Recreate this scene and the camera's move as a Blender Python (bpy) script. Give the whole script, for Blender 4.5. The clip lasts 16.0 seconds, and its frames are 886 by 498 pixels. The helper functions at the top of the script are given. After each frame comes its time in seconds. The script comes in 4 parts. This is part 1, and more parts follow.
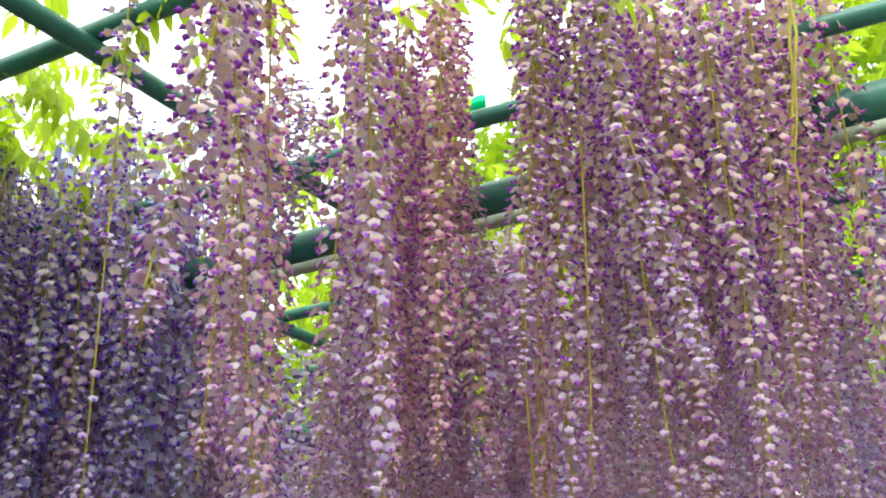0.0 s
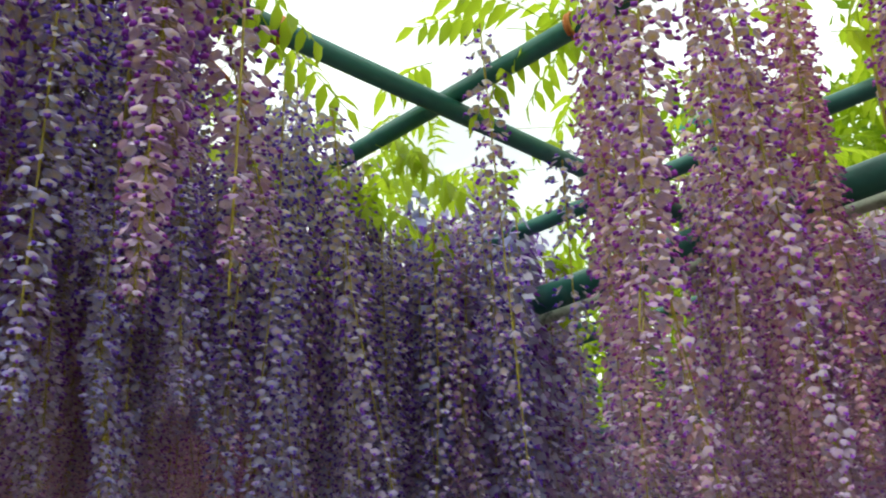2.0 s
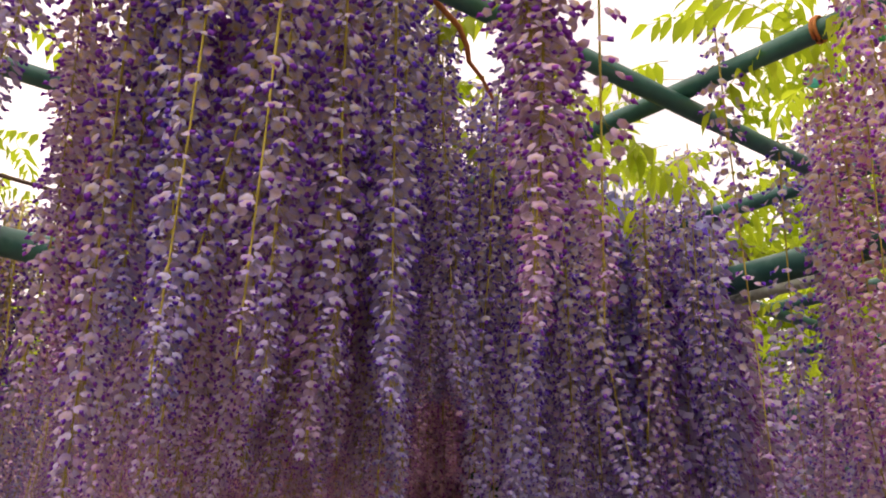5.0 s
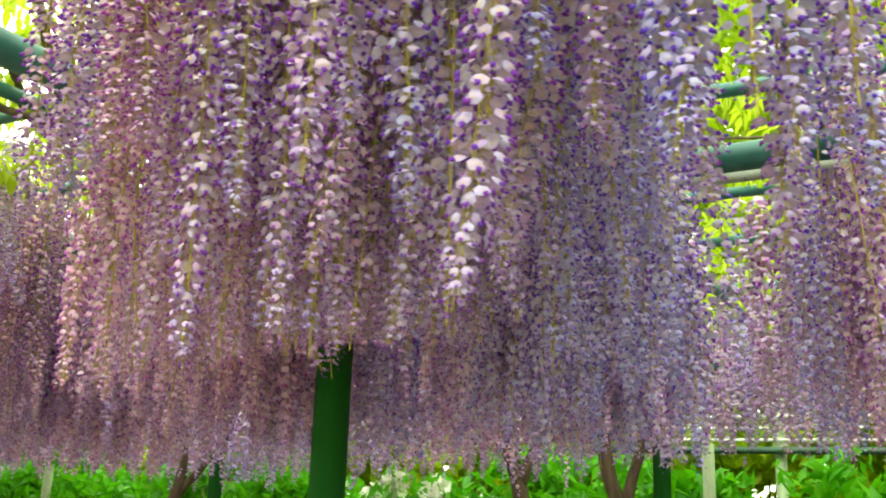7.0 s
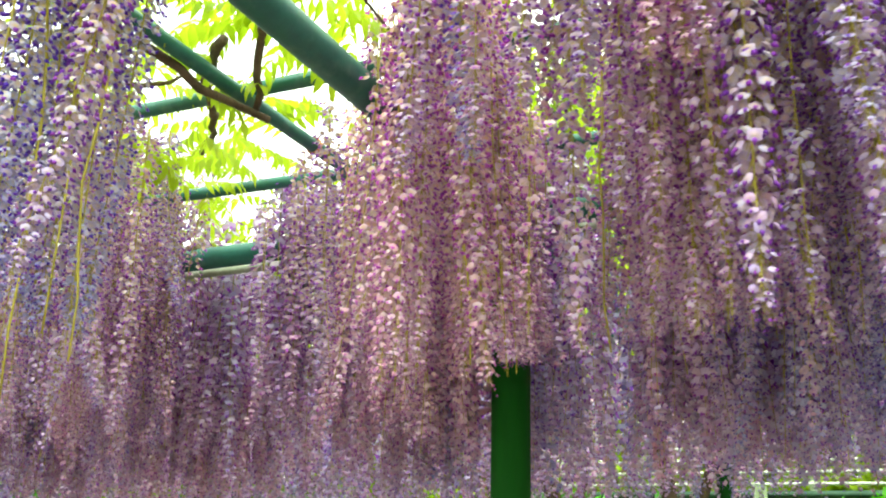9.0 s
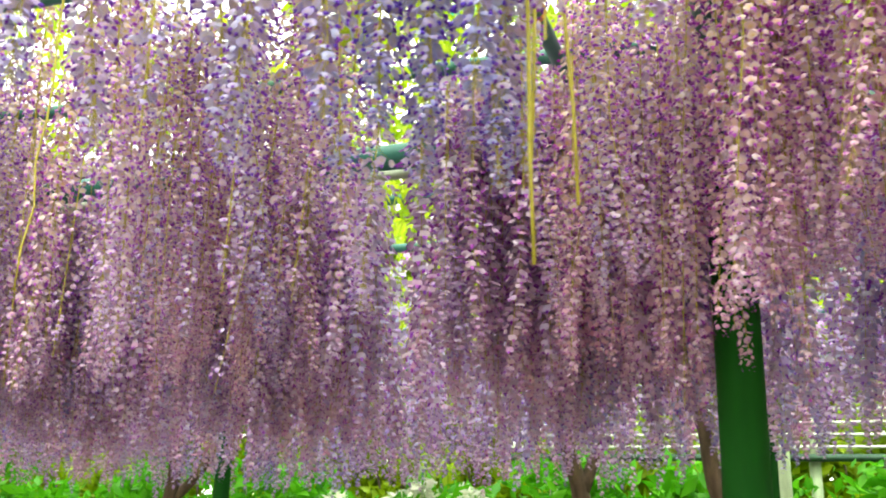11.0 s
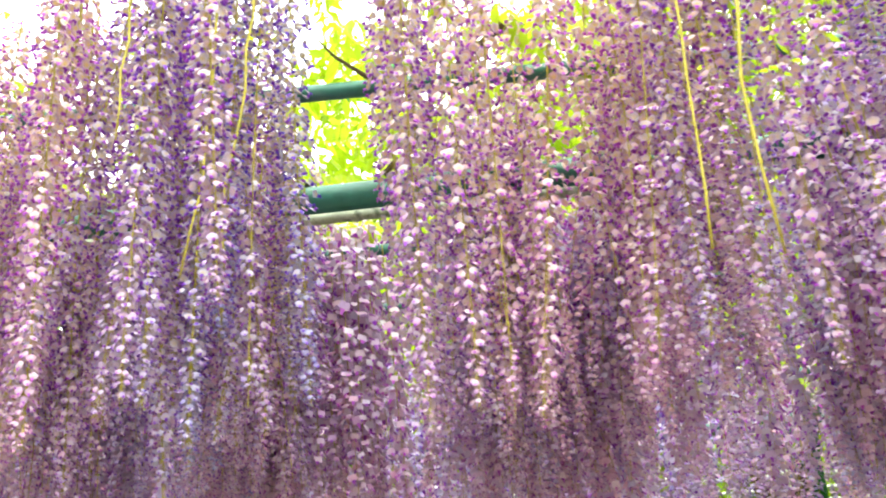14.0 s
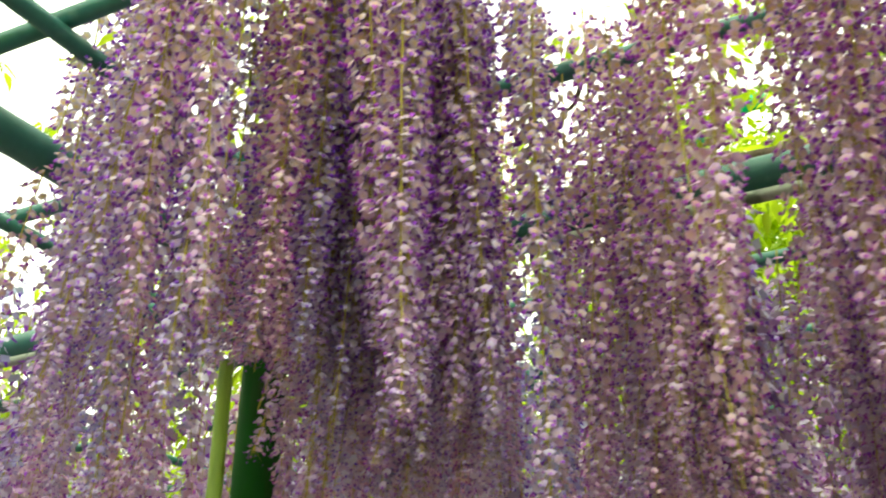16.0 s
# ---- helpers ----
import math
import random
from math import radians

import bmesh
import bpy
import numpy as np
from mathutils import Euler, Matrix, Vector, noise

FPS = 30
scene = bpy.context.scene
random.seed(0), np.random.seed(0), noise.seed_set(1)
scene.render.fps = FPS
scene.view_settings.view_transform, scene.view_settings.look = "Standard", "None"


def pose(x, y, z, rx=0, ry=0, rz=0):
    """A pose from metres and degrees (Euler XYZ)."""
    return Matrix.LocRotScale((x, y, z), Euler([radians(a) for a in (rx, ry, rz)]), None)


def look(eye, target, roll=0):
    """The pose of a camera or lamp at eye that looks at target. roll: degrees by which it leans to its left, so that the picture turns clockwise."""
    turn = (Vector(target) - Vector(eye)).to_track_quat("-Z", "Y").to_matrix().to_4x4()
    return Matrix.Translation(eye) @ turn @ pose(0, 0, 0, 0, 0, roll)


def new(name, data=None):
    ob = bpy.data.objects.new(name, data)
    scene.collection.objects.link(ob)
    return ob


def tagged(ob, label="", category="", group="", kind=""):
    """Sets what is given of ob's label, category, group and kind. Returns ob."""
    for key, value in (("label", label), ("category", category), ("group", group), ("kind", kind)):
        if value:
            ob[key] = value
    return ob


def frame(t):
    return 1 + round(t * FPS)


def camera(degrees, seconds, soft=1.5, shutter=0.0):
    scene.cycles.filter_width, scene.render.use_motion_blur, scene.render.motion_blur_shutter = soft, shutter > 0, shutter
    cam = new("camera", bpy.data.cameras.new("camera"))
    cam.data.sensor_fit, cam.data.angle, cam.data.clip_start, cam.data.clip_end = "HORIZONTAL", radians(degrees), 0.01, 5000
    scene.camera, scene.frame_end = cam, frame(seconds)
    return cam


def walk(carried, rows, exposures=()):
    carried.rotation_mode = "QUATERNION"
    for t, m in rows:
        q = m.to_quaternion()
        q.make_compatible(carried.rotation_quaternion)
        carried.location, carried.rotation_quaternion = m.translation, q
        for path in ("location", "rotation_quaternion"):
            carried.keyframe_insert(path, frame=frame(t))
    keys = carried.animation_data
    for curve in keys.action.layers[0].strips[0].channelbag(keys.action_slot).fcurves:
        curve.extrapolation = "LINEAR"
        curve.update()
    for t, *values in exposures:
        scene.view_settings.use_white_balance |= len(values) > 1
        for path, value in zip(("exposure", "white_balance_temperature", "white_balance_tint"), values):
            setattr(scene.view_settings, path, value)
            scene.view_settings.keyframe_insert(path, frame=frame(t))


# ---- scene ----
cam = camera(50.1, 16.0, soft=2.0, shutter=0.18)
PATH = [
    (0, (0.413, -0.535, 1.454), (2.035, 0.359, 2.21), -1.4),
    (0.5, (0.371, -0.485, 1.45), (1.967, 0.464, 2.192), -1.8),
    (1, (0.304, -0.453, 1.429), (1.819, 0.613, 2.183), -3.2),
    (1.5, (0.266, -0.46, 1.439), (1.688, 0.732, 2.187), -2.0),
    (2, (0.23, -0.443, 1.462), (1.508, 0.882, 2.243), -2.7),
    (2.5, (0.231, -0.525, 1.462), (1.262, 0.987, 2.269), -1.2),
    (3, (0.252, -0.643, 1.458), (1.032, 1.032, 2.222), -0.5),
    (3.2, (0.239, -0.633, 1.464), (0.948, 1.074, 2.228), -1.8),
    (5.3, (-0.061, -0.28, 1.505), (1.176, 1.151, 2.156), 1.7),
    (5.5, (-0.078, -0.204, 1.491), (1.218, 1.18, 2.128), 1.5),
    (6, (-0.16, -0.015, 1.456), (1.279, 1.243, 2.045), 2.7),
    (6.5, (-0.244, 0.161, 1.409), (1.308, 1.288, 1.977), 4.8),
    (7, (-0.384, 0.386, 1.402), (1.31, 1.318, 1.913), 1.9),
    (7.5, (-0.441, 0.521, 1.383), (1.251, 1.455, 1.897), 4.4),
    (8, (-0.432, 0.703, 1.352), (1.251, 1.63, 1.907), 2.2),
    (8.5, (-0.426, 0.888, 1.333), (1.247, 1.813, 1.919), 3.9),
    (9, (-0.476, 1.133, 1.32), (1.239, 1.955, 1.939), 1.5),
    (9.5, (-0.44, 1.35, 1.3), (1.309, 2.128, 1.877), 2.7),
    (9.7, (-0.401, 1.445, 1.288), (1.355, 2.211, 1.862), 2.4),
    (11.8, (-0.248, 2.42, 1.303), (1.58, 2.991, 1.881), 2.0),
    (12, (-0.231, 2.513, 1.308), (1.597, 3.067, 1.903), 2.2),
    (12.5, (-0.249, 2.807, 1.241), (1.588, 3.246, 1.9), 2.0),
    (13, (-0.273, 3.106, 1.232), (1.606, 3.416, 1.843), 0.1),
    (13.5, (-0.192, 3.377, 1.256), (1.671, 3.597, 1.948), -1.9),
    (14, (-0.11, 3.55, 1.26), (1.732, 3.772, 2.005), -3.4),
    (14.5, (-0.036, 3.792, 1.298), (1.765, 4.088, 2.115), -2.6),
    (15, (0.004, 3.974, 1.321), (1.74, 4.485, 2.172), -1.4),
    (15.5, (0.146, 4.182, 1.301), (1.79, 4.863, 2.213), -2.7),
    (16, (0.255, 4.417, 1.278), (1.838, 5.241, 2.179), 0.2),
]
walk(cam, [(t, look(eye, target, roll)) for t, eye, target, roll in PATH],
     exposures=[(0.0, 0.15, 6300, -8), (1.0, -0.24, 6250, -9), (2.0, -0.62, 6300, -4), (3.0, -0.72, 6800, 32), (5.3, -0.6, 7400, 28), (6.0, 0.05, 7150, 4),
                (7.0, 0.65, 7200, -14), (8.0, 0.85, 6850, -16), (9.7, 0.68, 6600, -13), (12.0, 1.05, 6750, -5), (13.2, 1.2, 6650, -5), (14.0, 1.05, 6600, -4), (15.0, 0.72, 6350, -8), (16.0, 0.27, 7300, -15)])

# ---- light ----
SUN_ELEVATION, SUN_YAW = 60.0, 108.0  # degrees up, and to the left of +y
world = bpy.data.worlds.new("hazy_sky")
scene.world = world
world.use_nodes = True
wn, wl = world.node_tree.nodes, world.node_tree.links
wn.clear()
sky = wn.new("ShaderNodeTexSky")
sky.sky_type, sky.sun_disc = "NISHITA", False
sky.sun_elevation, sky.sun_rotation = radians(SUN_ELEVATION), radians(-SUN_YAW)
sky.dust_density, sky.air_density, sky.ozone_density = 4.0, 1.0, 0.6
haze_coord = wn.new("ShaderNodeTexCoord")
haze_noise = wn.new("ShaderNodeTexNoise")
haze_noise.inputs["Scale"].default_value = 2.2
haze_noise.inputs["Detail"].default_value = 5.0
haze_ramp = wn.new("ShaderNodeValToRGB")
haze_ramp.color_ramp.elements[0].position, haze_ramp.color_ramp.elements[0].color = 0.33, (0.55, 0.55, 0.55, 1)
haze_ramp.color_ramp.elements[1].position, haze_ramp.color_ramp.elements[1].color = 0.46, (0.98, 0.98, 0.98, 1)
haze_mix = wn.new("ShaderNodeMix")
haze_mix.data_type = "RGBA"
haze_mix.inputs[7].default_value = (18.5, 18.3, 17.8, 1)
background = wn.new("ShaderNodeBackground")
background.inputs["Strength"].default_value = 0.15
world_out = wn.new("ShaderNodeOutputWorld")
wl.new(haze_coord.outputs["Generated"], haze_noise.inputs["Vector"])
wl.new(haze_noise.outputs["Fac"], haze_ramp.inputs["Fac"])
wl.new(haze_ramp.outputs["Color"], haze_mix.inputs[0])
wl.new(sky.outputs["Color"], haze_mix.inputs[6])
wl.new(haze_mix.outputs[2], background.inputs["Color"])
wl.new(background.outputs["Background"], world_out.inputs["Surface"])

sun_data = bpy.data.lights.new("sun", "SUN")
sun_data.energy, sun_data.angle, sun_data.color = 2.1, radians(10.0), (1.0, 0.95, 0.87)
sun = new("sun", sun_data)
sun_way = Vector((-math.sin(radians(SUN_YAW)) * math.cos(radians(SUN_ELEVATION)),
                  math.cos(radians(SUN_YAW)) * math.cos(radians(SUN_ELEVATION)), math.sin(radians(SUN_ELEVATION))))
sun.matrix_world = look(sun_way * 40, (0, 0, 0))


# ---- materials ----
def material(name):
    m = bpy.data.materials.new(name)
    m.use_nodes = True
    m.node_tree.nodes.clear()
    return m, m.node_tree.nodes, m.node_tree.links


def mix_colour(nodes, links, factor, a, b, kind="MIX"):
    node = nodes.new("ShaderNodeMix")
    node.data_type, node.blend_type = "RGBA", kind
    for slot, value in ((0, factor), (6, a), (7, b)):
        if hasattr(value, "is_output"):
            links.new(value, node.inputs[slot])
        elif slot == 0:
            node.inputs[0].default_value = value
        else:
            node.inputs[slot].default_value = (*value, 1)
    return node.outputs[2]


def thin_leaf_shader(m, nodes, links, colour, through_colour, share, roughness=0.55):
    """A petal or leaf: a matt upper side, and light that shines through."""
    body = nodes.new("ShaderNodeBsdfPrincipled")
    body.inputs["Roughness"].default_value = roughness
    body.inputs["Specular IOR Level"].default_value = 0.3
    glow = nodes.new("ShaderNodeBsdfTranslucent")
    mix = nodes.new("ShaderNodeMixShader")
    mix.inputs[0].default_value = share
    out = nodes.new("ShaderNodeOutputMaterial")
    links.new(colour, body.inputs["Base Color"])
    links.new(through_colour, glow.inputs["Color"])
    links.new(body.outputs[0], mix.inputs[1])
    links.new(glow.outputs[0], mix.inputs[2])
    links.new(mix.outputs[0], out.inputs["Surface"])
    return m


def petal_material(name, blue, pink, pale_blue, pale_pink, eye):
    """Petals: each vine has its own tone, each petal its own paleness, buds are deeper; the banner has a yellow eye."""
    m, nodes, links = material(name)

    def math_node(operation, a, b=None):
        node = nodes.new("ShaderNodeMath")
        node.operation = operation
        for slot, value in enumerate((a, b)):
            if hasattr(value, "is_output"):
                links.new(value, node.inputs[slot])
            elif value is not None:
                node.inputs[slot].default_value = value
        return node.outputs[0]

    def ranged(value, low, high, from_low=0.0, from_high=1.0):
        node = nodes.new("ShaderNodeMapRange")
        node.inputs["From Min"].default_value, node.inputs["From Max"].default_value = from_low, from_high
        node.inputs["To Min"].default_value, node.inputs["To Max"].default_value = low, high
        links.new(value, node.inputs["Value"])
        return node.outputs[0]

    def attribute(label):
        node = nodes.new("ShaderNodeAttribute")
        node.attribute_name = label
        return node.outputs["Fac"]

    island = nodes.new("ShaderNodeNewGeometry").outputs["Random Per Island"]
    # the vine's tone: on the object for single clusters, on the mesh for the joined curtain
    split = nodes.new("ShaderNodeSeparateColor")
    links.new(nodes.new("ShaderNodeObjectInfo").outputs["Color"], split.inputs[0])
    tone = math_node("ADD", split.outputs[0], attribute("strand"))
    wavering = math_node("ADD", tone, ranged(island, -0.16, 0.16))
    deep = mix_colour(nodes, links, wavering, blue, pink)
    pale = mix_colour(nodes, links, wavering, pale_blue, pale_pink)
    age = math_node("PINGPONG", math_node("MULTIPLY", tone, 3.7), 1.0)
    faded = math_node("POWER", math_node("FRACT", math_node("MULTIPLY", island, 17.31)), 0.8)
    faded = math_node("MULTIPLY", faded, ranged(age, 0.80, 1.0))
    faded = math_node("MULTIPLY", faded, ranged(attribute("bud"), 1.0, 0.55))
    hue = mix_colour(nodes, links, faded, deep, pale)
    vein = nodes.new("ShaderNodeTexNoise")
    vein.inputs["Scale"].default_value, vein.inputs["Detail"].default_value = 160.0, 3.0
    links.new(nodes.new("ShaderNodeTexCoord").outputs["Object"], vein.inputs["Vector"])
    shade = nodes.new("ShaderNodeVectorMath")
    shade.operation = "SCALE"
    links.new(hue, shade.inputs[0])
    links.new(ranged(vein.outputs["Fac"], 0.80, 1.12), shade.inputs["Scale"])
    colour = shade.outputs[0]
    if eye:
        colour = mix_colour(nodes, links, attribute("eye"), colour, (0.72, 0.52, 0.03))
    return thin_leaf_shader(m, nodes, links, colour, colour, 0.27)


BANNER = petal_material("pale_mauve_petal", (0.26, 0.25, 0.65), (0.64, 0.30, 0.52), (0.52, 0.58, 0.78), (0.78, 0.68, 0.70), True)
KEEL = petal_material("violet_petal", (0.07, 0.02, 0.48), (0.35, 0.02, 0.36), (0.16, 0.06, 0.60), (0.50, 0.09, 0.50), False)


def varied(name, low, high, scale, roughness=0.7, bump=0.0, stretch=(1, 1, 1), metal=0.0, shine=0.5, second=None):
    """A surface that wavers between two colours at a large and a fine scale, with fine relief."""
    m, nodes, links = material(name)
    coords = nodes.new("ShaderNodeTexCoord")
    mapping = nodes.new("ShaderNodeMapping")
    mapping.inputs["Scale"].default_value = stretch
    links.new(coords.outputs["Object"], mapping.inputs["Vector"])
    coarse = nodes.new("ShaderNodeTexNoise")
    coarse.inputs["Scale"].default_value, coarse.inputs["Detail"].default_value = scale, 6.0
    fine = nodes.new("ShaderNodeTexNoise")
    fine.inputs["Scale"].default_value, fine.inputs["Detail"].default_value = scale * 9, 4.0
    for n in (coarse, fine):
        links.new(mapping.outputs[0], n.inputs["Vector"])
    both = nodes.new("ShaderNodeMath")
    both.operation = "MULTIPLY_ADD"
    both.inputs[1].default_value, both.inputs[2].default_value = 0.55, 0.0
    links.new(fine.outputs["Fac"], both.inputs[0])
    summed = nodes.new("ShaderNodeMath")
    summed.operation = "ADD"
    links.new(coarse.outputs["Fac"], summed.inputs[0])
    links.new(both.outputs[0], summed.inputs[1])
    ramp = nodes.new("ShaderNodeMapRange")
    ramp.inputs["From Min"].default_value, ramp.inputs["From Max"].default_value = 0.5, 1.05
    links.new(summed.outputs[0], ramp.inputs["Value"])
    colour = mix_colour(nodes, links, ramp.outputs[0], low, high)
    if second:
        patch = nodes.new("ShaderNodeTexNoise")
        patch.inputs["Scale"].default_value, patch.inputs["Detail"].default_value = scale * 2.3, 8.0
        links.new(mapping.outputs[0], patch.inputs["Vector"])
        step = nodes.new("ShaderNodeMapRange")
        step.inputs["From Min"].default_value, step.inputs["From Max"].default_value = 0.58, 0.68
        links.new(patch.outputs["Fac"], step.inputs["Value"])
        colour = mix_colour(nodes, links, step.outputs[0], colour, second)
    body = nodes.new("ShaderNodeBsdfPrincipled")
    body.inputs["Metallic"].default_value = metal
    body.inputs["Specular IOR Level"].default_value = shine
    rough = nodes.new("ShaderNodeMapRange")
    rough.inputs["To Min"].default_value, rough.inputs["To Max"].default_value = roughness - 0.12, min(1.0, roughness + 0.12)
    links.new(fine.outputs["Fac"], rough.inputs["Value"])
    links.new(rough.outputs[0], body.inputs["Roughness"])
    links.new(colour, body.inputs["Base Color"])
    if bump:
        relief = nodes.new("ShaderNodeBump")
        relief.inputs["Strength"].default_value, relief.inputs["Distance"].default_value = bump, 0.01
        links.new(summed.outputs[0], relief.inputs["Height"])
        links.new(relief.outputs[0], body.inputs["Normal"])
    out = nodes.new("ShaderNodeOutputMaterial")
    links.new(body.outputs[0], out.inputs["Surface"])
    return m


def leaf_material(name, dark, light, share=0.45, shine_through=(0.42, 0.50, 0.04)):
    m, nodes, links = material(name)
    island = nodes.new("ShaderNodeNewGeometry").outputs["Random Per Island"]
    coords = nodes.new("ShaderNodeTexCoord")
    patch = nodes.new("ShaderNodeTexNoise")
    patch.inputs["Scale"].default_value, patch.inputs["Detail"].default_value = 1.3, 3.0
    links.new(coords.outputs["Object"], patch.inputs["Vector"])
    blend = nodes.new("ShaderNodeMath")
    blend.operation = "MULTIPLY_ADD"
    blend.inputs[1].default_value = 0.6
    links.new(island, blend.inputs[0])
    shift = nodes.new("ShaderNodeMapRange")
    shift.inputs["From Min"].default_value, shift.inputs["From Max"].default_value = 0.3, 0.7
    shift.inputs["To Min"].default_value, shift.inputs["To Max"].default_value = 0.0, 0.4
    links.new(patch.outputs["Fac"], shift.inputs["Value"])
    links.new(shift.outputs[0], blend.inputs[2])
    colour = mix_colour(nodes, links, blend.outputs[0], dark, light)
    lit = mix_colour(nodes, links, 0.55, colour, shine_through)
    return thin_leaf_shader(m, nodes, links, colour, lit, share, 0.45)


WISTERIA_LEAF = leaf_material("young_wisteria_leaf", (0.28, 0.44, 0.02), (0.56, 0.68, 0.05), 0.66, (0.48, 0.60, 0.03))
TREE_LEAF = leaf_material("sunlit_tree_leaf", (0.12, 0.24, 0.006), (0.40, 0.50, 0.015), 0.5, (0.44, 0.60, 0.02))
SHRUB_LEAF = leaf_material("shrub_leaf", (0.025, 0.17, 0.006), (0.15, 0.44, 0.012), 0.45, (0.14, 0.50, 0.015))
WHITE_PETAL = leaf_material("white_azalea_petal", (0.74, 0.76, 0.62), (0.84, 0.84, 0.76), 0.3, (0.80, 0.80, 0.62))
STALK = varied("yellow_green_stalk", (0.24, 0.21, 0.02), (0.46, 0.38, 0.045), 30.0, 0.6)
GREEN_PAINT = varied("dark_green_painted_steel", (0.014, 0.088, 0.072), (0.032, 0.15, 0.125), 5.0, 0.42, 0.15, second=(0.065, 0.165, 0.14))
POST_PAINT = varied("green_painted_post", (0.004, 0.05, 0.005), (0.012, 0.095, 0.010), 4.0, 0.75, 0.2, (1, 1, 0.25), shine=0.15, second=(0.03, 0.06, 0.015))
PALE_PIPE = varied("weathered_pale_pipe", (0.22, 0.26, 0.20), (0.42, 0.46, 0.38), 12.0, 0.55, 0.3, second=(0.10, 0.13, 0.09))
BARK = varied("grey_brown_vine_bark", (0.05, 0.035, 0.022), (0.17, 0.12, 0.075), 9.0, 0.9, 1.0, (3, 3, 0.5))
ORANGE_TIE = varied("orange_tie_cord", (0.42, 0.13, 0.03), (0.62, 0.24, 0.07), 60.0, 0.7, 0.4)
EMERALD_CLOTH = varied("emerald_cloth", (0.0, 0.34, 0.14), (0.01, 0.46, 0.22), 3.0, 0.75, 0.3)
TURQUOISE_CLOTH = varied("turquoise_cloth", (0.02, 0.40, 0.46), (0.06, 0.54, 0.58), 3.0, 0.75, 0.3)
WHITE_CLOTH = varied("white_cloth", (0.62, 0.66, 0.70), (0.78, 0.80, 0.82), 3.0, 0.8, 0.3)
GREY_CLOTH = varied("grey_cloth", (0.18, 0.20, 0.24), (0.28, 0.30, 0.34), 3.0, 0.8, 0.3)
STAKE = varied("pale_green_weathered_stake", (0.20, 0.26, 0.14), (0.36, 0.42, 0.26), 8.0, 0.8, 0.4, (1, 1, 0.3))
CANE = varied("yellow_green_cane", (0.20, 0.36, 0.03), (0.36, 0.52, 0.06), 10.0, 0.5, 0.2, (1, 1, 0.2))
RAIL_DARK = varied("dark_green_rail_paint", (0.015, 0.05, 0.025), (0.04, 0.09, 0.05), 6.0, 0.6, 0.2)
WHITE_RAIL = varied("white_painted_slat", (0.52, 0.55, 0.46), (0.72, 0.74, 0.66), 7.0, 0.5, 0.1)
# Floor under the pergola is unseen; made pale so it bounces light upward.
GRASS_GROUND = varied("pale_bounce_soil_and_lawn", (0.16, 0.13, 0.085), (0.29, 0.24, 0.16), 0.9, 0.95, 0.6, second=(0.09, 0.12, 0.03))


# ---- mesh building ----
def mesh_from(name, verts, faces, mats, indices=None, smooth=False, attributes=()):
    me = bpy.data.meshes.new(name)
    verts = np.asarray(verts, np.float32)
    faces = np.asarray(faces, np.int32)
    side = faces.shape[1]
    me.vertices.add(len(verts))
    me.vertices.foreach_set("co", verts.ravel())
    me.loops.add(faces.size)
    me.loops.foreach_set("vertex_index", faces.ravel())
    me.polygons.add(len(faces))
    me.polygons.foreach_set("loop_start", np.arange(0, faces.size, side, dtype=np.int32))
    me.polygons.foreach_set("loop_total", np.full(len(faces), side, np.int32))
    for m in mats:
        me.materials.append(m)
    if indices is not None:
        me.polygons.foreach_set("material_index", np.asarray(indices, np.int32))
    if smooth:
        me.polygons.foreach_set("use_smooth", np.ones(len(faces), bool))
    for label, values in attributes:
        me.attributes.new(label, "FLOAT", "POINT").data.foreach_set("value", np.asarray(values, np.float32))
    me.update(calc_edges=True)
    return me


def joined(pieces):
    """One set of vertices and faces from many (verts, faces) pairs of equal face size."""
    verts, faces, start = [], [], 0
    for v, f in pieces:
        verts.append(np.asarray(v, float))
        faces.append(np.asarray(f, int) + start)
        start += len(v)
    return np.concatenate(verts), np.concatenate(faces)


def tube(points, radii, sides=8, cap=True):
    """Triangles round a line of points, tapering as the radii do."""
    pts = np.asarray(points, float)
    radii = np.broadcast_to(np.asarray(radii, float), (len(pts),))
    ways = np.gradient(pts, axis=0)
    ways /= np.linalg.norm(ways, axis=1)[:, None] + 1e-12
    first = np.array([0, 0, 1.0]) if abs(ways[0][2]) < 0.9 else np.array([1.0, 0, 0])
    turn = np.linspace(0, 2 * np.pi, sides, endpoint=False)
    rings = []
    for p, w, r in zip(pts, ways, radii):
        a = np.cross(first, w)
        a /= np.linalg.norm(a) + 1e-12
        b = np.cross(w, a)
        rings.append(p + r * (np.cos(turn)[:, None] * a + np.sin(turn)[:, None] * b))
    verts = np.concatenate(rings)
    faces = []
    for i in range(len(pts) - 1):
        for k in range(sides):
            p, q = i * sides + k, i * sides + (k + 1) % sides
            faces += [(p, q, q + sides), (p, q + sides, p + sides)]
    if cap:
        n = len(verts)
        verts = np.concatenate([verts, pts[[0, -1]]])
        last = (len(pts) - 1) * sides
        for k in range(sides):
            faces += [(n, (k + 1) % sides, k), (n + 1, last + k, last + (k + 1) % sides)]
    return verts, np.array(faces)


def part(name, shape, mat, parent=None, label="", smooth=True):
    me = mesh_from(name, shape[0], shape[1], [mat], smooth=smooth)
    ob = new(name, me)
    if parent is not None:
        ob.parent = parent
    if label:
        tagged(ob, label)
    return ob


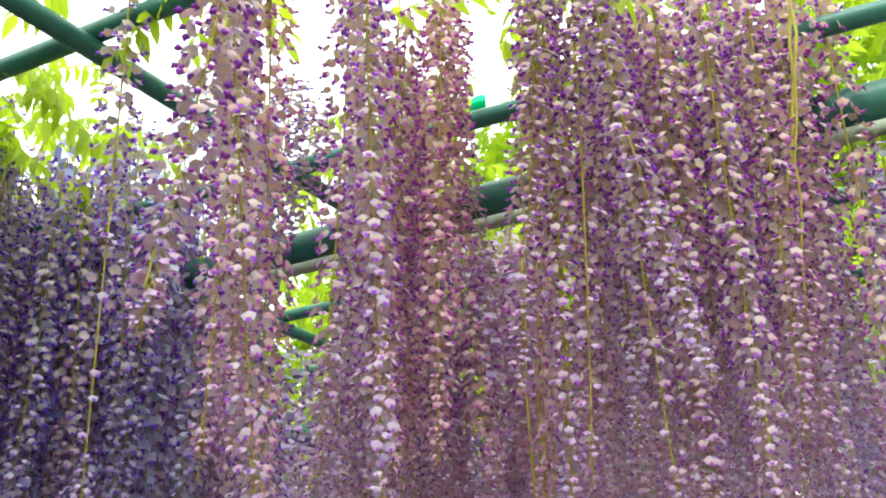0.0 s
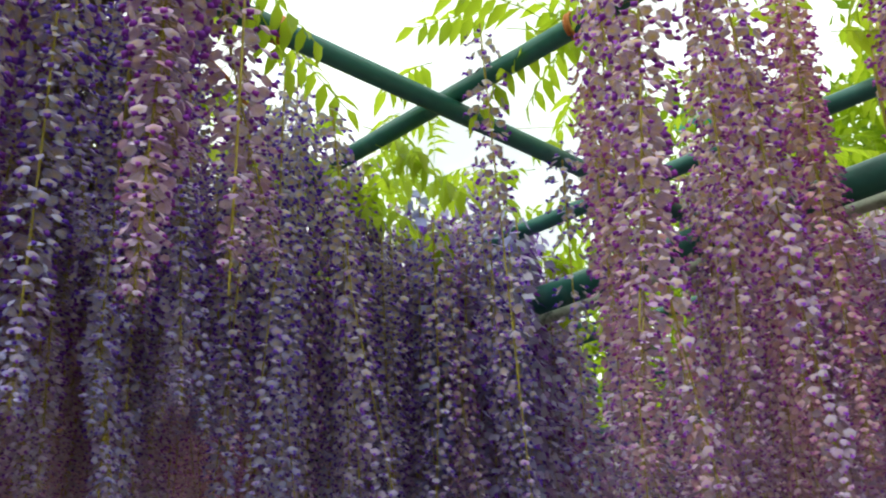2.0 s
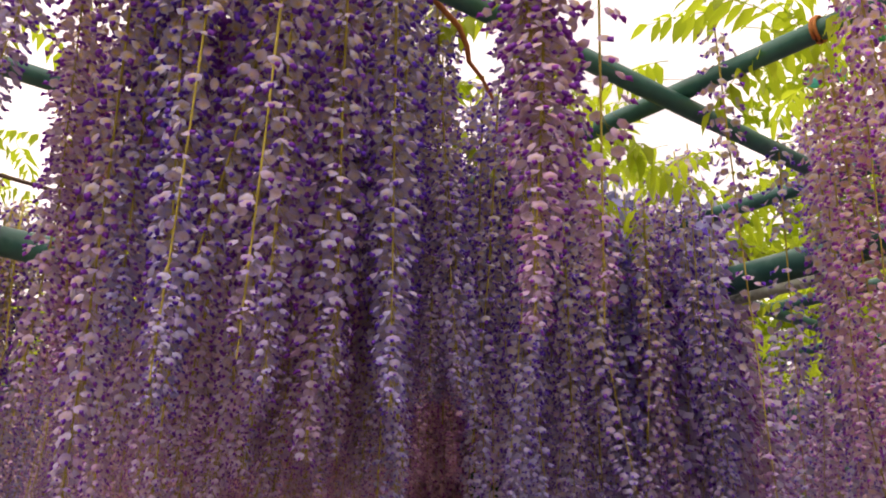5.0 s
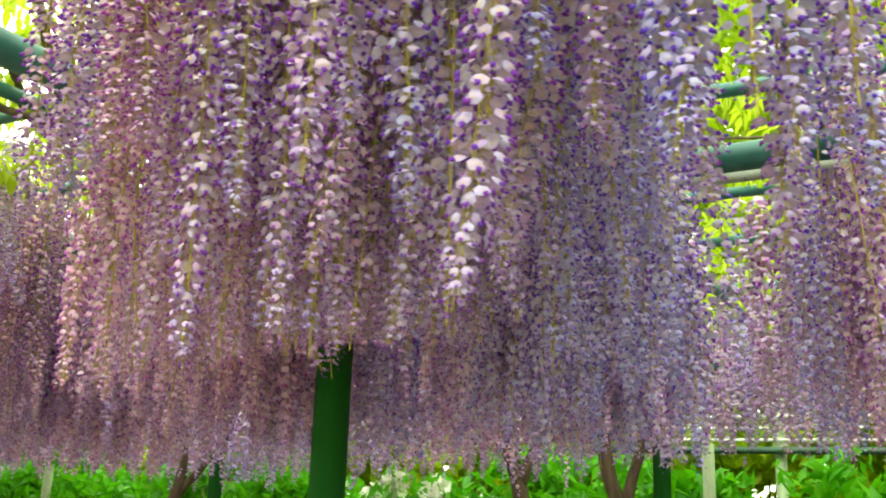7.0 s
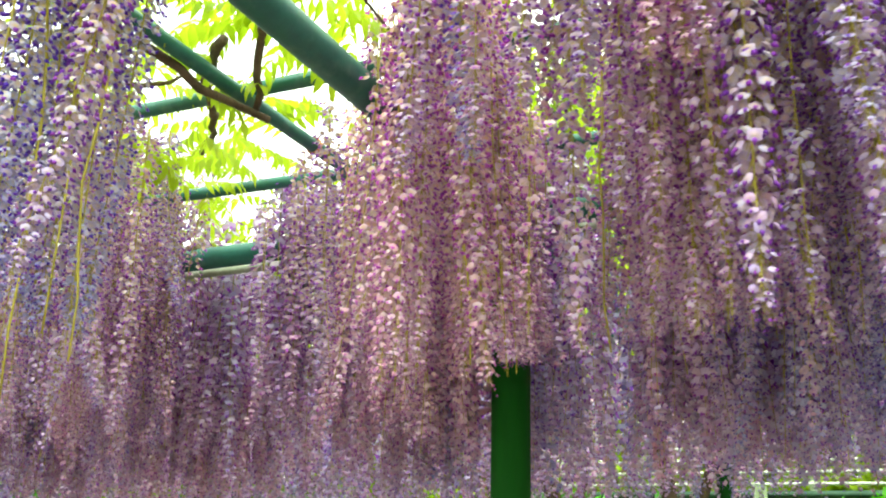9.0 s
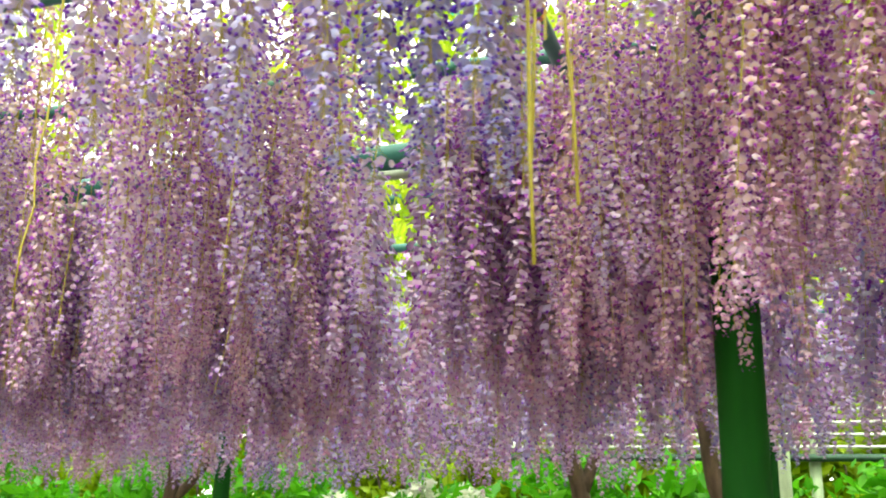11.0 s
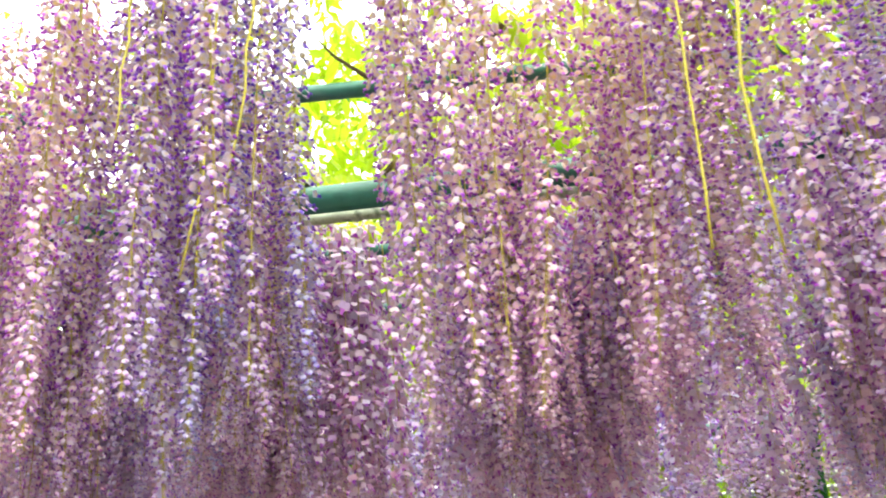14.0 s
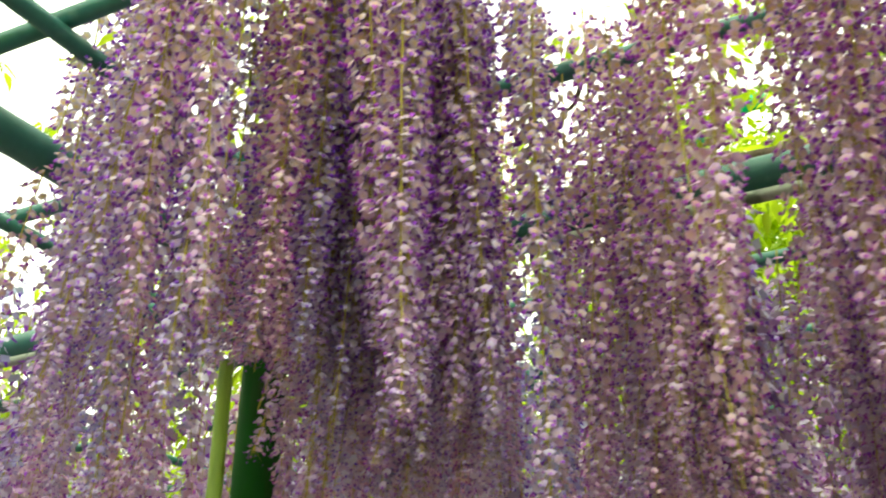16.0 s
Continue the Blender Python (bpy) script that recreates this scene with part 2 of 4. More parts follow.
def rounded_box(size, centre, edge=0.01):
    bm = bmesh.new()
    bmesh.ops.create_cube(bm, size=1.0)
    bmesh.ops.scale(bm, vec=size, verts=bm.verts)
    bmesh.ops.bevel(bm, geom=bm.edges[:], offset=edge, segments=2, affect="EDGES")
    bmesh.ops.triangulate(bm, faces=bm.faces[:])
    bm.verts.ensure_lookup_table()
    verts = np.array([v.co[:] for v in bm.verts]) + np.array(centre)
    faces = np.array([[v.index for v in f.verts] for f in bm.faces])
    bm.free()
    return verts, faces


rng = np.random.default_rng(7)

# ---- ground and distance ----
def ground_height(x, y):
    """Flat under the pergola, rising to a low bank behind the fence."""
    far = np.maximum(np.maximum(x - 8.5, y - 11.0), 0)
    return 1.5 * (1 - np.exp(-(far / 4.0) ** 2))


gx = np.concatenate([np.linspace(-900, -30, 8), np.linspace(-20, 40, 61), np.linspace(50, 900, 8)])
gy = np.concatenate([np.linspace(-900, -30, 8), np.linspace(-20, 40, 61), np.linspace(50, 900, 8)])
mx, my = np.meshgrid(gx, gy, indexing="ij")
mz = ground_height(mx, my) + 0.03 * np.sin(mx * 1.7) * np.sin(my * 1.3) * (np.abs(mx) < 40)
cells = np.arange(len(gx) * len(gy)).reshape(len(gx), len(gy))
quads = np.stack([cells[:-1, :-1], cells[1:, :-1], cells[1:, 1:], cells[:-1, 1:]], -1).reshape(-1, 4)
ground = new("ground", mesh_from("ground", np.stack([mx, my, mz], -1).reshape(-1, 3), quads, [GRASS_GROUND], smooth=True))
tagged(ground, "pale soil with patches of lawn under the pergola, made pale to bounce light", "ground", kind="structure")

# ---- the pergola ----
POST_X, POST_Y, PITCH = 2.11, 2.14, 3.76
BEAM_Z, GRID_Z = 2.30, 2.40


def straight(a, b, r, sides=12, bow=0.0):
    a, b = np.array(a, float), np.array(b, float)
    s = np.linspace(0, 1, 9)[:, None]
    pts = a + s * (b - a)
    pts[:, 2] += bow * np.sin(np.pi * 3 * s[:, 0])
    return tube(pts, r, sides)


pergola = new("pergola")
tagged(pergola, "wisteria pergola of green painted steel pipes on round posts", "pergola")
# The outermost west and south rows are added unseen, to carry light-blocking cover.
for px in (POST_X - 2 * PITCH, POST_X - PITCH, POST_X, POST_X + 3.74):
    for py in (POST_Y - 2 * PITCH, POST_Y - PITCH, POST_Y, POST_Y + PITCH, POST_Y + 2 * PITCH):
        post = part("post", tube([(px, py, -0.05), (px, py, 0.6), (px, py, 1.6), (px, py, BEAM_Z - 0.02)], 0.057, 20), POST_PAINT, pergola,
                    "dark green painted round steel post")
        collar = part("collar", tube([(px, py, BEAM_Z - 0.16), (px, py, BEAM_Z - 0.06)], 0.066, 16), POST_PAINT, post)
        part("base_plate", rounded_box((0.24, 0.24, 0.03), (px, py, 0.012), 0.006), POST_PAINT, post)
for px in (POST_X - 2 * PITCH, POST_X - PITCH, POST_X, POST_X + 3.74):
    bx = px - (0.06 if px == POST_X else 0)
    part("beam", straight((bx, -6.8, BEAM_Z), (bx, 11.4, BEAM_Z), 0.040, 16), GREEN_PAINT, pergola, "thick green beam pipe on the posts")
for py in (POST_Y - 2 * PITCH, POST_Y - PITCH, POST_Y, POST_Y + PITCH, POST_Y + 2 * PITCH):
    part("cross_beam", straight((-6.2, py - 0.01, BEAM_Z + 0.012), (6.6, py - 0.01, BEAM_Z + 0.012), 0.040, 16), GREEN_PAINT, pergola)
part("support_rod", straight((POST_X - 0.09, -6.8, BEAM_Z - 0.062), (POST_X - 0.09, 11.4, BEAM_Z - 0.062), 0.014, 10, 0.003), PALE_PIPE, pergola,
     "thin pale weathered rod under the beam")
for px, drift in ((-5.0, 0), (-4.2, 0), (-3.3, 0), (-2.4, 0), (-1.4, 0), (-0.35, 0), (1.355, -0.037), (1.955, -0.05), (2.75, 0), (3.35, 0), (4.2, 0), (5.05, 0), (6.3, 0)):
    part("grid_pipe", straight((px - 6.8 * drift, -6.8, GRID_Z + 0.037), (px + 11.4 * drift, 11.4, GRID_Z + 0.037), 0.0195, 12, 0.002), GREEN_PAINT, pergola)
for py in (-6.2, -4.4, -3.6, -2.6, -1.2, 0.645, 1.36, 2.51, 5.66, 6.35, 7.6, 8.7, 10.2):
    part("grid_pipe", straight((-6.2, py, GRID_Z), (6.6, py, GRID_Z), 0.0195, 12, 0.002), GREEN_PAINT, pergola)
for tx, ty, way in ((0.93, 0.645, 0), (1.34, 0.36, 1), (1.31, 1.12, 1), (1.55, 2.51, 0), (1.80, 3.2, 1), (0.9, 5.66, 0)):
    ring = np.linspace(0, 2 * np.pi * 2.2, 26)
    coil = np.stack([np.linspace(-0.008, 0.008, 26), 0.0225 * np.cos(ring), 0.0225 * np.sin(ring)], -1)
    coil = coil if way == 0 else coil[:, [1, 0, 2]]
    part("tie", tube(coil + (tx, ty, GRID_Z + 0.037 * way), 0.0035, 5), ORANGE_TIE, pergola, "orange cord wound round the pipe")

# ---- wisteria: trunks, branches ----
def wander(a, b, steps, sway, seed, sag=0.0):
    r = np.random.default_rng(seed)
    s = np.linspace(0, 1, steps)[:, None]
    drift = np.cumsum(r.normal(0, 1, (steps, 3)), 0)
    drift -= drift[0] + s * (drift[-1] - drift[0])
    pts = np.array(a) + s * (np.array(b, float) - a) + sway * drift
    pts[:, 2] -= sag * np.sin(np.pi * s[:, 0])
    return pts


vine = new("wisteria_vine")
tagged(vine, "old wisteria vine with grey-brown trunks climbing the pergola", "vine")
for k, (foot, bend, top, r) in enumerate((((5.78, 2.42, 0), (5.74, 2.40, 1.3), (5.6, 2.55, 2.4), 0.062), ((6.55, 3.2, 0), (6.38, 3.38, 1.5), (6.2, 3.7, 2.4), 0.07),
                                          ((6.1, 6.6, 0), (6.0, 6.5, 1.3), (5.9, 6.3, 2.4), 0.06), ((-1.4, 4.6, 0), (-1.5, 4.5, 1.2), (-1.3, 4.2, 2.4), 0.07))):
    low = wander(foot, bend, 9, 0.012, 20 + k)
    high = wander(bend, top, 9, 0.015, 40 + k)
    trunk = part("trunk", tube(np.concatenate([low, high[1:]]), np.linspace(r * 1.2, r * 0.6, 17), 10), BARK, vine, "gnarled grey-brown trunk")
    fork = wander(bend, (top[0] + 0.35, top[1] - 0.5, 2.42), 9, 0.015, 60 + k)
    part("fork", tube(fork, np.linspace(r * 0.7, r * 0.35, 9), 8), BARK, trunk)
for k in range(30):
    x0, y0 = rng.uniform(-2.0, 6.2), rng.uniform(-3.0, 10.5)
    if k < 6:
        x0 = 0.5 + 0.25 * k
    a = rng.uniform(0, 2 * np.pi)
    n = rng.uniform(1.0, 2.4)
    b = (x0 + n * np.cos(a), y0 + n * np.sin(a), GRID_Z + rng.uniform(0.05, 0.10))
    pts = wander((x0, y0, GRID_Z + 0.06), b, 14, 0.035, 100 + k)
    pts[:, 2] = np.clip(pts[:, 2], GRID_Z + 0.035, GRID_Z + 0.16)
    if ((pts[:, 0] > 0.2) & (pts[:, 0] < 2.0) & (pts[:, 1] > -0.7) & (pts[:, 1] < 1.6)).any():
        continue
    part("branch", tube(pts, rng.uniform(0.006, 0.010) * np.clip(np.minimum(np.linspace(0.1, 4, 14), np.linspace(1.2, 0.15, 14)), 0, 1), 7), BARK, vine)
# twigs that show against the sky
part("twig", tube(wander((0.72, 0.66, 2.44), (0.98, 0.80, 2.35), 9, 0.012, 3), np.linspace(0.007, 0.003, 9), 6), ORANGE_TIE, vine, "thin orange-brown twig")
part("branch", tube(wander((0.66, 0.98, 2.48), (0.72, 0.62, 2.38), 10, 0.02, 4), np.linspace(0.016, 0.009, 10), 7), BARK, vine)
part("branch", tube(wander((0.55, 2.62, 2.42), (1.27, 2.46, 2.345), 12, 0.012, 5), np.linspace(0.015, 0.010, 12), 7), BARK, vine)
part("branch", tube(wander((0.86, 2.20, 2.60), (1.24, 2.48, 2.36), 10, 0.012, 6), np.linspace(0.014, 0.009, 10), 7), BARK, vine)

for k, (a, b, r) in enumerate((((2.04, 3.30, 2.345), (2.07, 4.70, 2.350), 0.016), ((2.07, 4.55, 2.350), (2.03, 6.30, 2.345), 0.018), ((1.52, 4.60, 2.47), (2.06, 4.15, 2.35), 0.012),
                               ((1.30, 5.20, 2.47), (2.04, 5.35, 2.36), 0.013), ((1.05, 2.44, 2.45), (1.60, 2.95, 2.47), 0.011), ((1.62, 3.60, 2.47), (2.04, 3.95, 2.35), 0.012))):
    part("branch", tube(wander(a, b, 18, 0.012, 150 + k), r * np.linspace(1.1, 0.7, 18) * (1 + 0.15 * np.sin(np.arange(18) * 1.9)), 8), BARK, vine)


# ---- wisteria leaves ----
def leaflet(length, width, droop, plain=False):
    """A folded leaflet along +x."""
    if plain:
        h = width / 2
        return np.array([(0, 0, 0), (0.45 * length, h, 0.3 * h), (length, 0, -droop * length), (0.45 * length, -h, 0.3 * h)]), np.array([(0, 2, 1), (0, 3, 2)])
    s = np.array([0.0, 0.3, 0.65, 1.0])
    w = np.array([0.12, 1.0, 0.72, 0.0]) * width / 2
    mid = np.stack([s * length, 0 * s, -droop * length * s**2], -1)
    left = mid + np.stack([0 * s, w, 0.35 * w], -1)
    right = mid + np.stack([0 * s, -w, 0.35 * w], -1)
    v = np.concatenate([mid, left, right])
    f = []
    for i in range(3):
        f += [(i, i + 1, 4 + i), (4 + i, i + 1, 5 + i), (i, 8 + i, i + 1), (8 + i, 9 + i, i + 1)]
    return v, np.array(f)


def turned(shape, m):
    m = np.array(m)
    return shape[0] @ m[:3, :3].T + m[:3, 3], shape[1]


def compound_leaf(seed, length=0.20, pairs=6, plain=False):
    """A pinnate leaf along +x, drooping."""
    r = np.random.default_rng(seed)
    bits = []
    s = np.linspace(0, 1, 8)
    spine = np.stack([s * length, 0.05 * length * np.sin(2 * s), -0.25 * length * s**2], -1)
    bits.append((np.array([spine[0] + (0, 0.0015, 0), spine[0] - (0, 0.0015, 0), spine[-1]]), np.array([(0, 1, 2)])) if plain else tube(spine, 0.0012, 3, False))
    for k in range(pairs + 1):
        at = 0.22 + 0.78 * k / pairs
        p = np.array([np.interp(at, s, spine[:, c]) for c in range(3)])
        for side in ((1, -1) if k < pairs else (0,)):
            size = r.uniform(0.050, 0.068) * (1 - 0.2 * abs(at - 0.6))
            m = Matrix.Translation(p) @ Euler((r.normal(0, 0.25), r.uniform(0.25, 0.75) + 0.3 * at, side * r.uniform(0.9, 1.2))).to_matrix().to_4x4()
            bits.append(turned(leaflet(size, size * 0.38, 0.25, plain), m))
    return joined(bits)


leaf_meshes = []
for k in range(5):
    v, f = compound_leaf(300 + k, 0.16 + 0.02 * k)
    leaf_meshes.append(mesh_from("leaf", v, f, [WISTERIA_LEAF]))


def hang_leaf(x, y, z, heading, pitch):
    ob = new("leaf", leaf_meshes[rng.integers(5)])
    ob.parent = vine
    ob.matrix_local = pose(x, y, z, rng.normal(0, 12), pitch, heading)

# leaves round the openings and along the pipes
for x, y, z, n in ((1.42, 0.98, 2.42, 9), (1.60, 1.02, 2.40, 7), (1.25, 1.05, 2.40, 6), (0.78, 0.72, 2.42, 6), (1.48, 0.30, 2.46, 6), (1.75, 0.05, 2.40, 6),
                   (1.15, 2.75, 2.42, 9), (0.75, 2.6, 2.45, 7), (1.4, 2.8, 2.35, 6), (1.3, 5.3, 2.38, 7), (1.0, 5.9, 2.40, 7), (1.9, 4.9, 2.40, 6), (2.3, 1.2, 2.35, 6),
                   (1.75, 3.1, 2.42, 6), (2.4, 3.2, 2.35, 5), (0.6, 1.2, 2.45, 6), (0.85, 0.63, 2.46, 3), (1.20, 0.48, 2.46, 3), (1.46, 0.52, 2.46, 3),
                   (1.22, 0.38, 2.47, 5), (1.02, 2.40, 2.50, 6), (1.18, 2.30, 2.50, 5), (1.35, 2.72, 2.46, 6), (1.70, 3.49, 2.50, 9), (1.65, 3.88, 2.50, 6), (1.00, 2.20, 2.48, 5),
                   (1.68, 1.10, 2.62, 6), (1.80, 1.35, 2.62, 6), (1.95, 1.25, 2.60, 5), (2.00, 3.45, 2.60, 7), (2.10, 3.30, 2.72, 7), (1.60, 2.85, 2.58, 6), (1.83, 4.02, 2.50, 5), (2.20, 4.10, 2.60, 7)):
    for _ in range(n):
        hang_leaf(x + rng.normal(0, 0.10), y + rng.normal(0, 0.10), z + rng.uniform(-0.02, 0.10), rng.uniform(0, 360), rng.uniform(-25, 25))
roof = []
for _ in range(13000):
    # the roof runs out of view south and west, added to block light
    x, y = rng.uniform(-6.3, 6.6), rng.uniform(-6.8, 11.0)
    # open over the aisle, and unseen west and south of it to let light in; thin over the first row of flowers
    bare = 1.0 if 0.3 < x < 1.95 and -0.6 < y < 1.35 else 0.0
    # leaves added here, hardly in view, to shade the clusters below
    if -0.6 < x < 0.45 and 0.55 < y < 1.7:
        bare = 0.45
    elif x < 0.1:
        bare = 0.93
    elif y < -0.6 and x < 2.2:
        bare = 0.85
    elif x < 1.15:
        bare = max(bare, 0.9 if y < 1.6 else 0.5)
    elif x < 2.3 and y > 2.3:
        bare = max(bare, 0.5)
    if rng.random() < bare:
        continue
    v, f = compound_leaf(int(rng.integers(300, 305)), 0.18, 5, True)
    m = pose(x, y, GRID_Z + rng.uniform(0.06, 0.32), rng.normal(0, 15), rng.uniform(-25, 15), rng.uniform(0, 360)) @ Matrix.Scale(1.2 if x > 2.2 else 1.0, 4)
    roof.append(turned((v, f), m))
v, f = joined(roof)
canopy = new("canopy_leaves", mesh_from("canopy_leaves", v, f, [WISTERIA_LEAF]))
tagged(canopy, "young yellow-green wisteria leaves over the pergola roof", "foliage", kind="stuff")


# ---- wisteria flowers ----
def banner_petal(detail):
    """A round banner petal that faces +x, bent back at the top, with its yellow eye at the middle."""
    if detail == 0:
        v = np.array([(0.0, -1.0, -0.5), (0.0, 1.0, -0.5), (-0.4, 0.85, 0.75), (-0.4, -0.85, 0.75)])
        return v, np.array([(0, 1, 2), (0, 2, 3)]), np.zeros(4)
    n = (0, 5, 6)[detail]
    turn = np.linspace(0, 2 * np.pi, n, endpoint=False) + np.pi / 2
    around = np.stack([0 * turn, np.cos(turn) * 1.22, np.sin(turn) * 0.90], -1)
    back = np.stack([-0.22 * np.abs(np.cos(turn)) - 0.60 * np.clip(np.sin(turn), 0, 1), 0 * turn, 0 * turn], -1)
    v, eye = [np.array([(0.12, 0, -0.15)])], [1.0 if detail == 2 else 0.85]
    f = [(0, 1 + k, 1 + (k + 1) % n) for k in range(n)]
    if detail == 2:
        v.append(around * 0.42 + (0.03, 0, -0.05))
        eye += [0.55] * n
        for k in range(n):
            a, b = 1 + k, 1 + (k + 1) % n
            f += [(a, a + n, b + n), (a, b + n, b)]
    v.append(around + back)
    eye += [0.0] * n
    return np.concatenate(v), np.array(f), np.array(eye)


def keel_petal(detail):
    """The dark wings and keel: a small pointed boat under the banner."""
    c = np.array([0.45, 0, -0.80])
    if detail == 0:
        v = c + np.array([(-0.35, -0.45, 0.35), (-0.35, 0.45, 0.35), (0.45, 0.15, -0.75), (0.35, -0.2, -0.65)])
        return v, np.array([(0, 1, 2), (0, 2, 3)])
    v = c + np.array([(-0.45, 0, 0.50), (0.35, 0.48, 0.05), (0.35, -0.48, 0.05), (-0.35, 0.42, -0.1), (-0.35, -0.42, -0.1), (0.30, 0, -0.95)])
    f = [(0, 1, 2), (0, 3, 1), (0, 2, 4), (2, 1, 5), (1, 3, 5), (4, 2, 5), (3, 4, 5), (0, 4, 3)]
    return v, np.array(f if detail == 2 else f[:4])


def raceme_shape(seed, length, detail, count, bare=0.0, fat=1.0):
    """The flowers of one hanging cluster, from z = 0 downwards: open flowers above, ever smaller buds
    below, in a tapering column; one that ends bare has shed many. Gives verts, faces, slots, eye and bud; and the stalk."""
    r = np.random.default_rng(seed)
    bv, bf, be = banner_petal(detail)
    kv, kf = keel_petal(detail)
    fine = np.linspace(0, 1, 400)
    girth = np.interp(fine, [0, 0.06, 0.30, 0.62, 0.88, 1.0], [0.95, 1.05, 1.0, 0.90, 0.76, 0.42])
    crowd = np.cumsum(1 / np.maximum(girth, 0.4))
    at_all = np.interp((np.arange(count) + r.uniform(0.1, 0.9, count)) / count, crowd / crowd[-1], fine)
    sway = 0.012 * r.normal(0, 1, 2)
    thin = r.uniform(0.25, 0.85) if seed % 3 == 0 else 9.0
    verts, faces, slots, eyes, buds, start = [], [], [], [], [], 0
    for k, at in enumerate(at_all):
        if abs(at - thin) < 0.07 and r.random() < 0.6 or bare > 0 and 0.45 < at < 0.94 and r.random() < 0.7:
            continue
        z = -0.012 - at * (length - 0.012)
        g = np.interp(at, fine, girth)
        reach = (0.010 + 0.026 * np.sqrt(r.random())) * np.interp(at, [0, 0.08, 0.45, 0.8, 1.0], [0.80, 1.0, 1.0, 0.82, 0.36])
        a = k * 2.399 + r.normal(0, 0.25)
        out = np.array([np.cos(a), np.sin(a), 0])
        mid = np.array([sway[0] * at**2 * 3, sway[1] * at**2 * 3, z])
        turn = Euler((r.normal(0, 0.20), r.uniform(-0.80, 0.22), a + r.normal(0, 0.30))).to_matrix()
        m = np.array(turn) * 0.0080 * fat * g * r.uniform(0.85, 1.15)
        place = mid + out * reach + (0, 0, -0.008 * r.random())
        pieces = [(kv * (1 - 0.3 * np.clip((at - 0.6) / 0.35, 0, 1)), kf, 1, np.zeros(len(kv)))]
        if at < 0.985:
            pieces.append((bv, bf, 0, be * np.clip(1.4 - 1.3 * at, 0.15, 1)))
        for pv, pf, slot, pe in pieces:
            verts.append(pv @ m.T + place)
            faces.append(pf + start)
            slots.append(np.full(len(pf), slot))
            eyes.append(pe)
            buds.append(np.full(len(pv), np.clip((at - 0.25) / 0.65, 0, 1)))
            start += len(pv)
        if detail == 2 or detail and fat == 1.0:
            root = mid + (0, 0, 0.012)
            w = np.cross(out, (0, 0, 1)) * 0.0007
            verts.append(np.array([root + w, root - w, place]))
            faces.append(np.array([(0, 1, 2)]) + start)
            slots.append(np.full(1, 2))
            eyes.append(np.zeros(3))
            buds.append(np.zeros(3))
            start += 3
    line = np.linspace(0, 1, 7)
    rachis = np.stack([sway[0] * line**2 * 3, sway[1] * line**2 * 3, -line * (length + bare)], -1)
    step = 1 if detail == 2 or detail and fat == 1.0 else 3
    stalk = tube(rachis[::step], np.linspace(0.0024, 0.0009, 7)[::step], 5 if detail == 2 else 3, False)
    return tuple(np.concatenate(x) for x in (verts, faces, slots, eyes, buds)), stalk


# Tone of the flowers, vine by vine: plan x, y and a tone from 0 (blue violet) to 1 (pink mauve).
VINES = np.array([
    # The blue round x 1.35-1.95, y 0.8-1.2 also paints in bluish light.
    (1.22, 0.95, 0.05), (1.40, 0.40, 0.90), (1.85, 0.10, 0.85), (1.62, 1.0, 0.25), (1.75, 1.20, 0.25), (1.95, 1.15, 0.30), (1.62, 0.84, 0.10), (1.47, 0.90, 0.08), (1.35, 0.78, 0.12), (1.05, 0.75, 0.12), (1.30, 1.05, 0.2), (0.78, 0.85, 0.12), (0.78, 0.62, 0.18), (0.88, 0.78, 0.12), (0.56, 0.24, 0.55), (0.44, 0.48, 0.38), (0.36, 0.70, 0.10), (0.58, 0.85, 0.50), (0.45, 1.15, 0.38),
    (0.42, 1.32, 0.75), (0.85, 1.30, 0.60), (1.20, 1.25, 0.55), (0.95, 1.85, 0.90), (1.00, 1.50, 0.65), (0.60, 2.35, 0.15), (1.20, 2.45, 0.45), (1.75, 1.55, 0.55),
    (1.75, 1.90, 0.75), (1.45, 3.00, 0.35), (1.60, 3.45, 0.85), (1.27, 4.15, 0.08), (1.45, 3.95, 0.15), (1.35, 3.65, 0.80), (1.35, 4.60, 0.70), (1.22, 4.30, 0.85),
    (1.90, 4.00, 0.75), (1.40, 5.10, 0.35), (1.25, 5.55, 0.25), (2.30, 2.60, 0.70), (2.40, 1.20, 0.65), (2.30, 0.40, 0.75)])


def vine_tone(x, y, r):
    """The tone of a cluster: that of the vine it hangs from, and a little of its own."""
    near = np.exp(-((x - VINES[:, 0]) ** 2 + (y - VINES[:, 1]) ** 2) / 0.05)
    wide = 0.55 + 0.25 * math.sin(2.3 * x + 1.1) * math.sin(1.9 * y + 0.4)
    return float(np.clip((near @ VINES[:, 2] + 0.15 * wide) / (near.sum() + 0.15) + r.normal(0, 0.13), 0.0, 1.0))


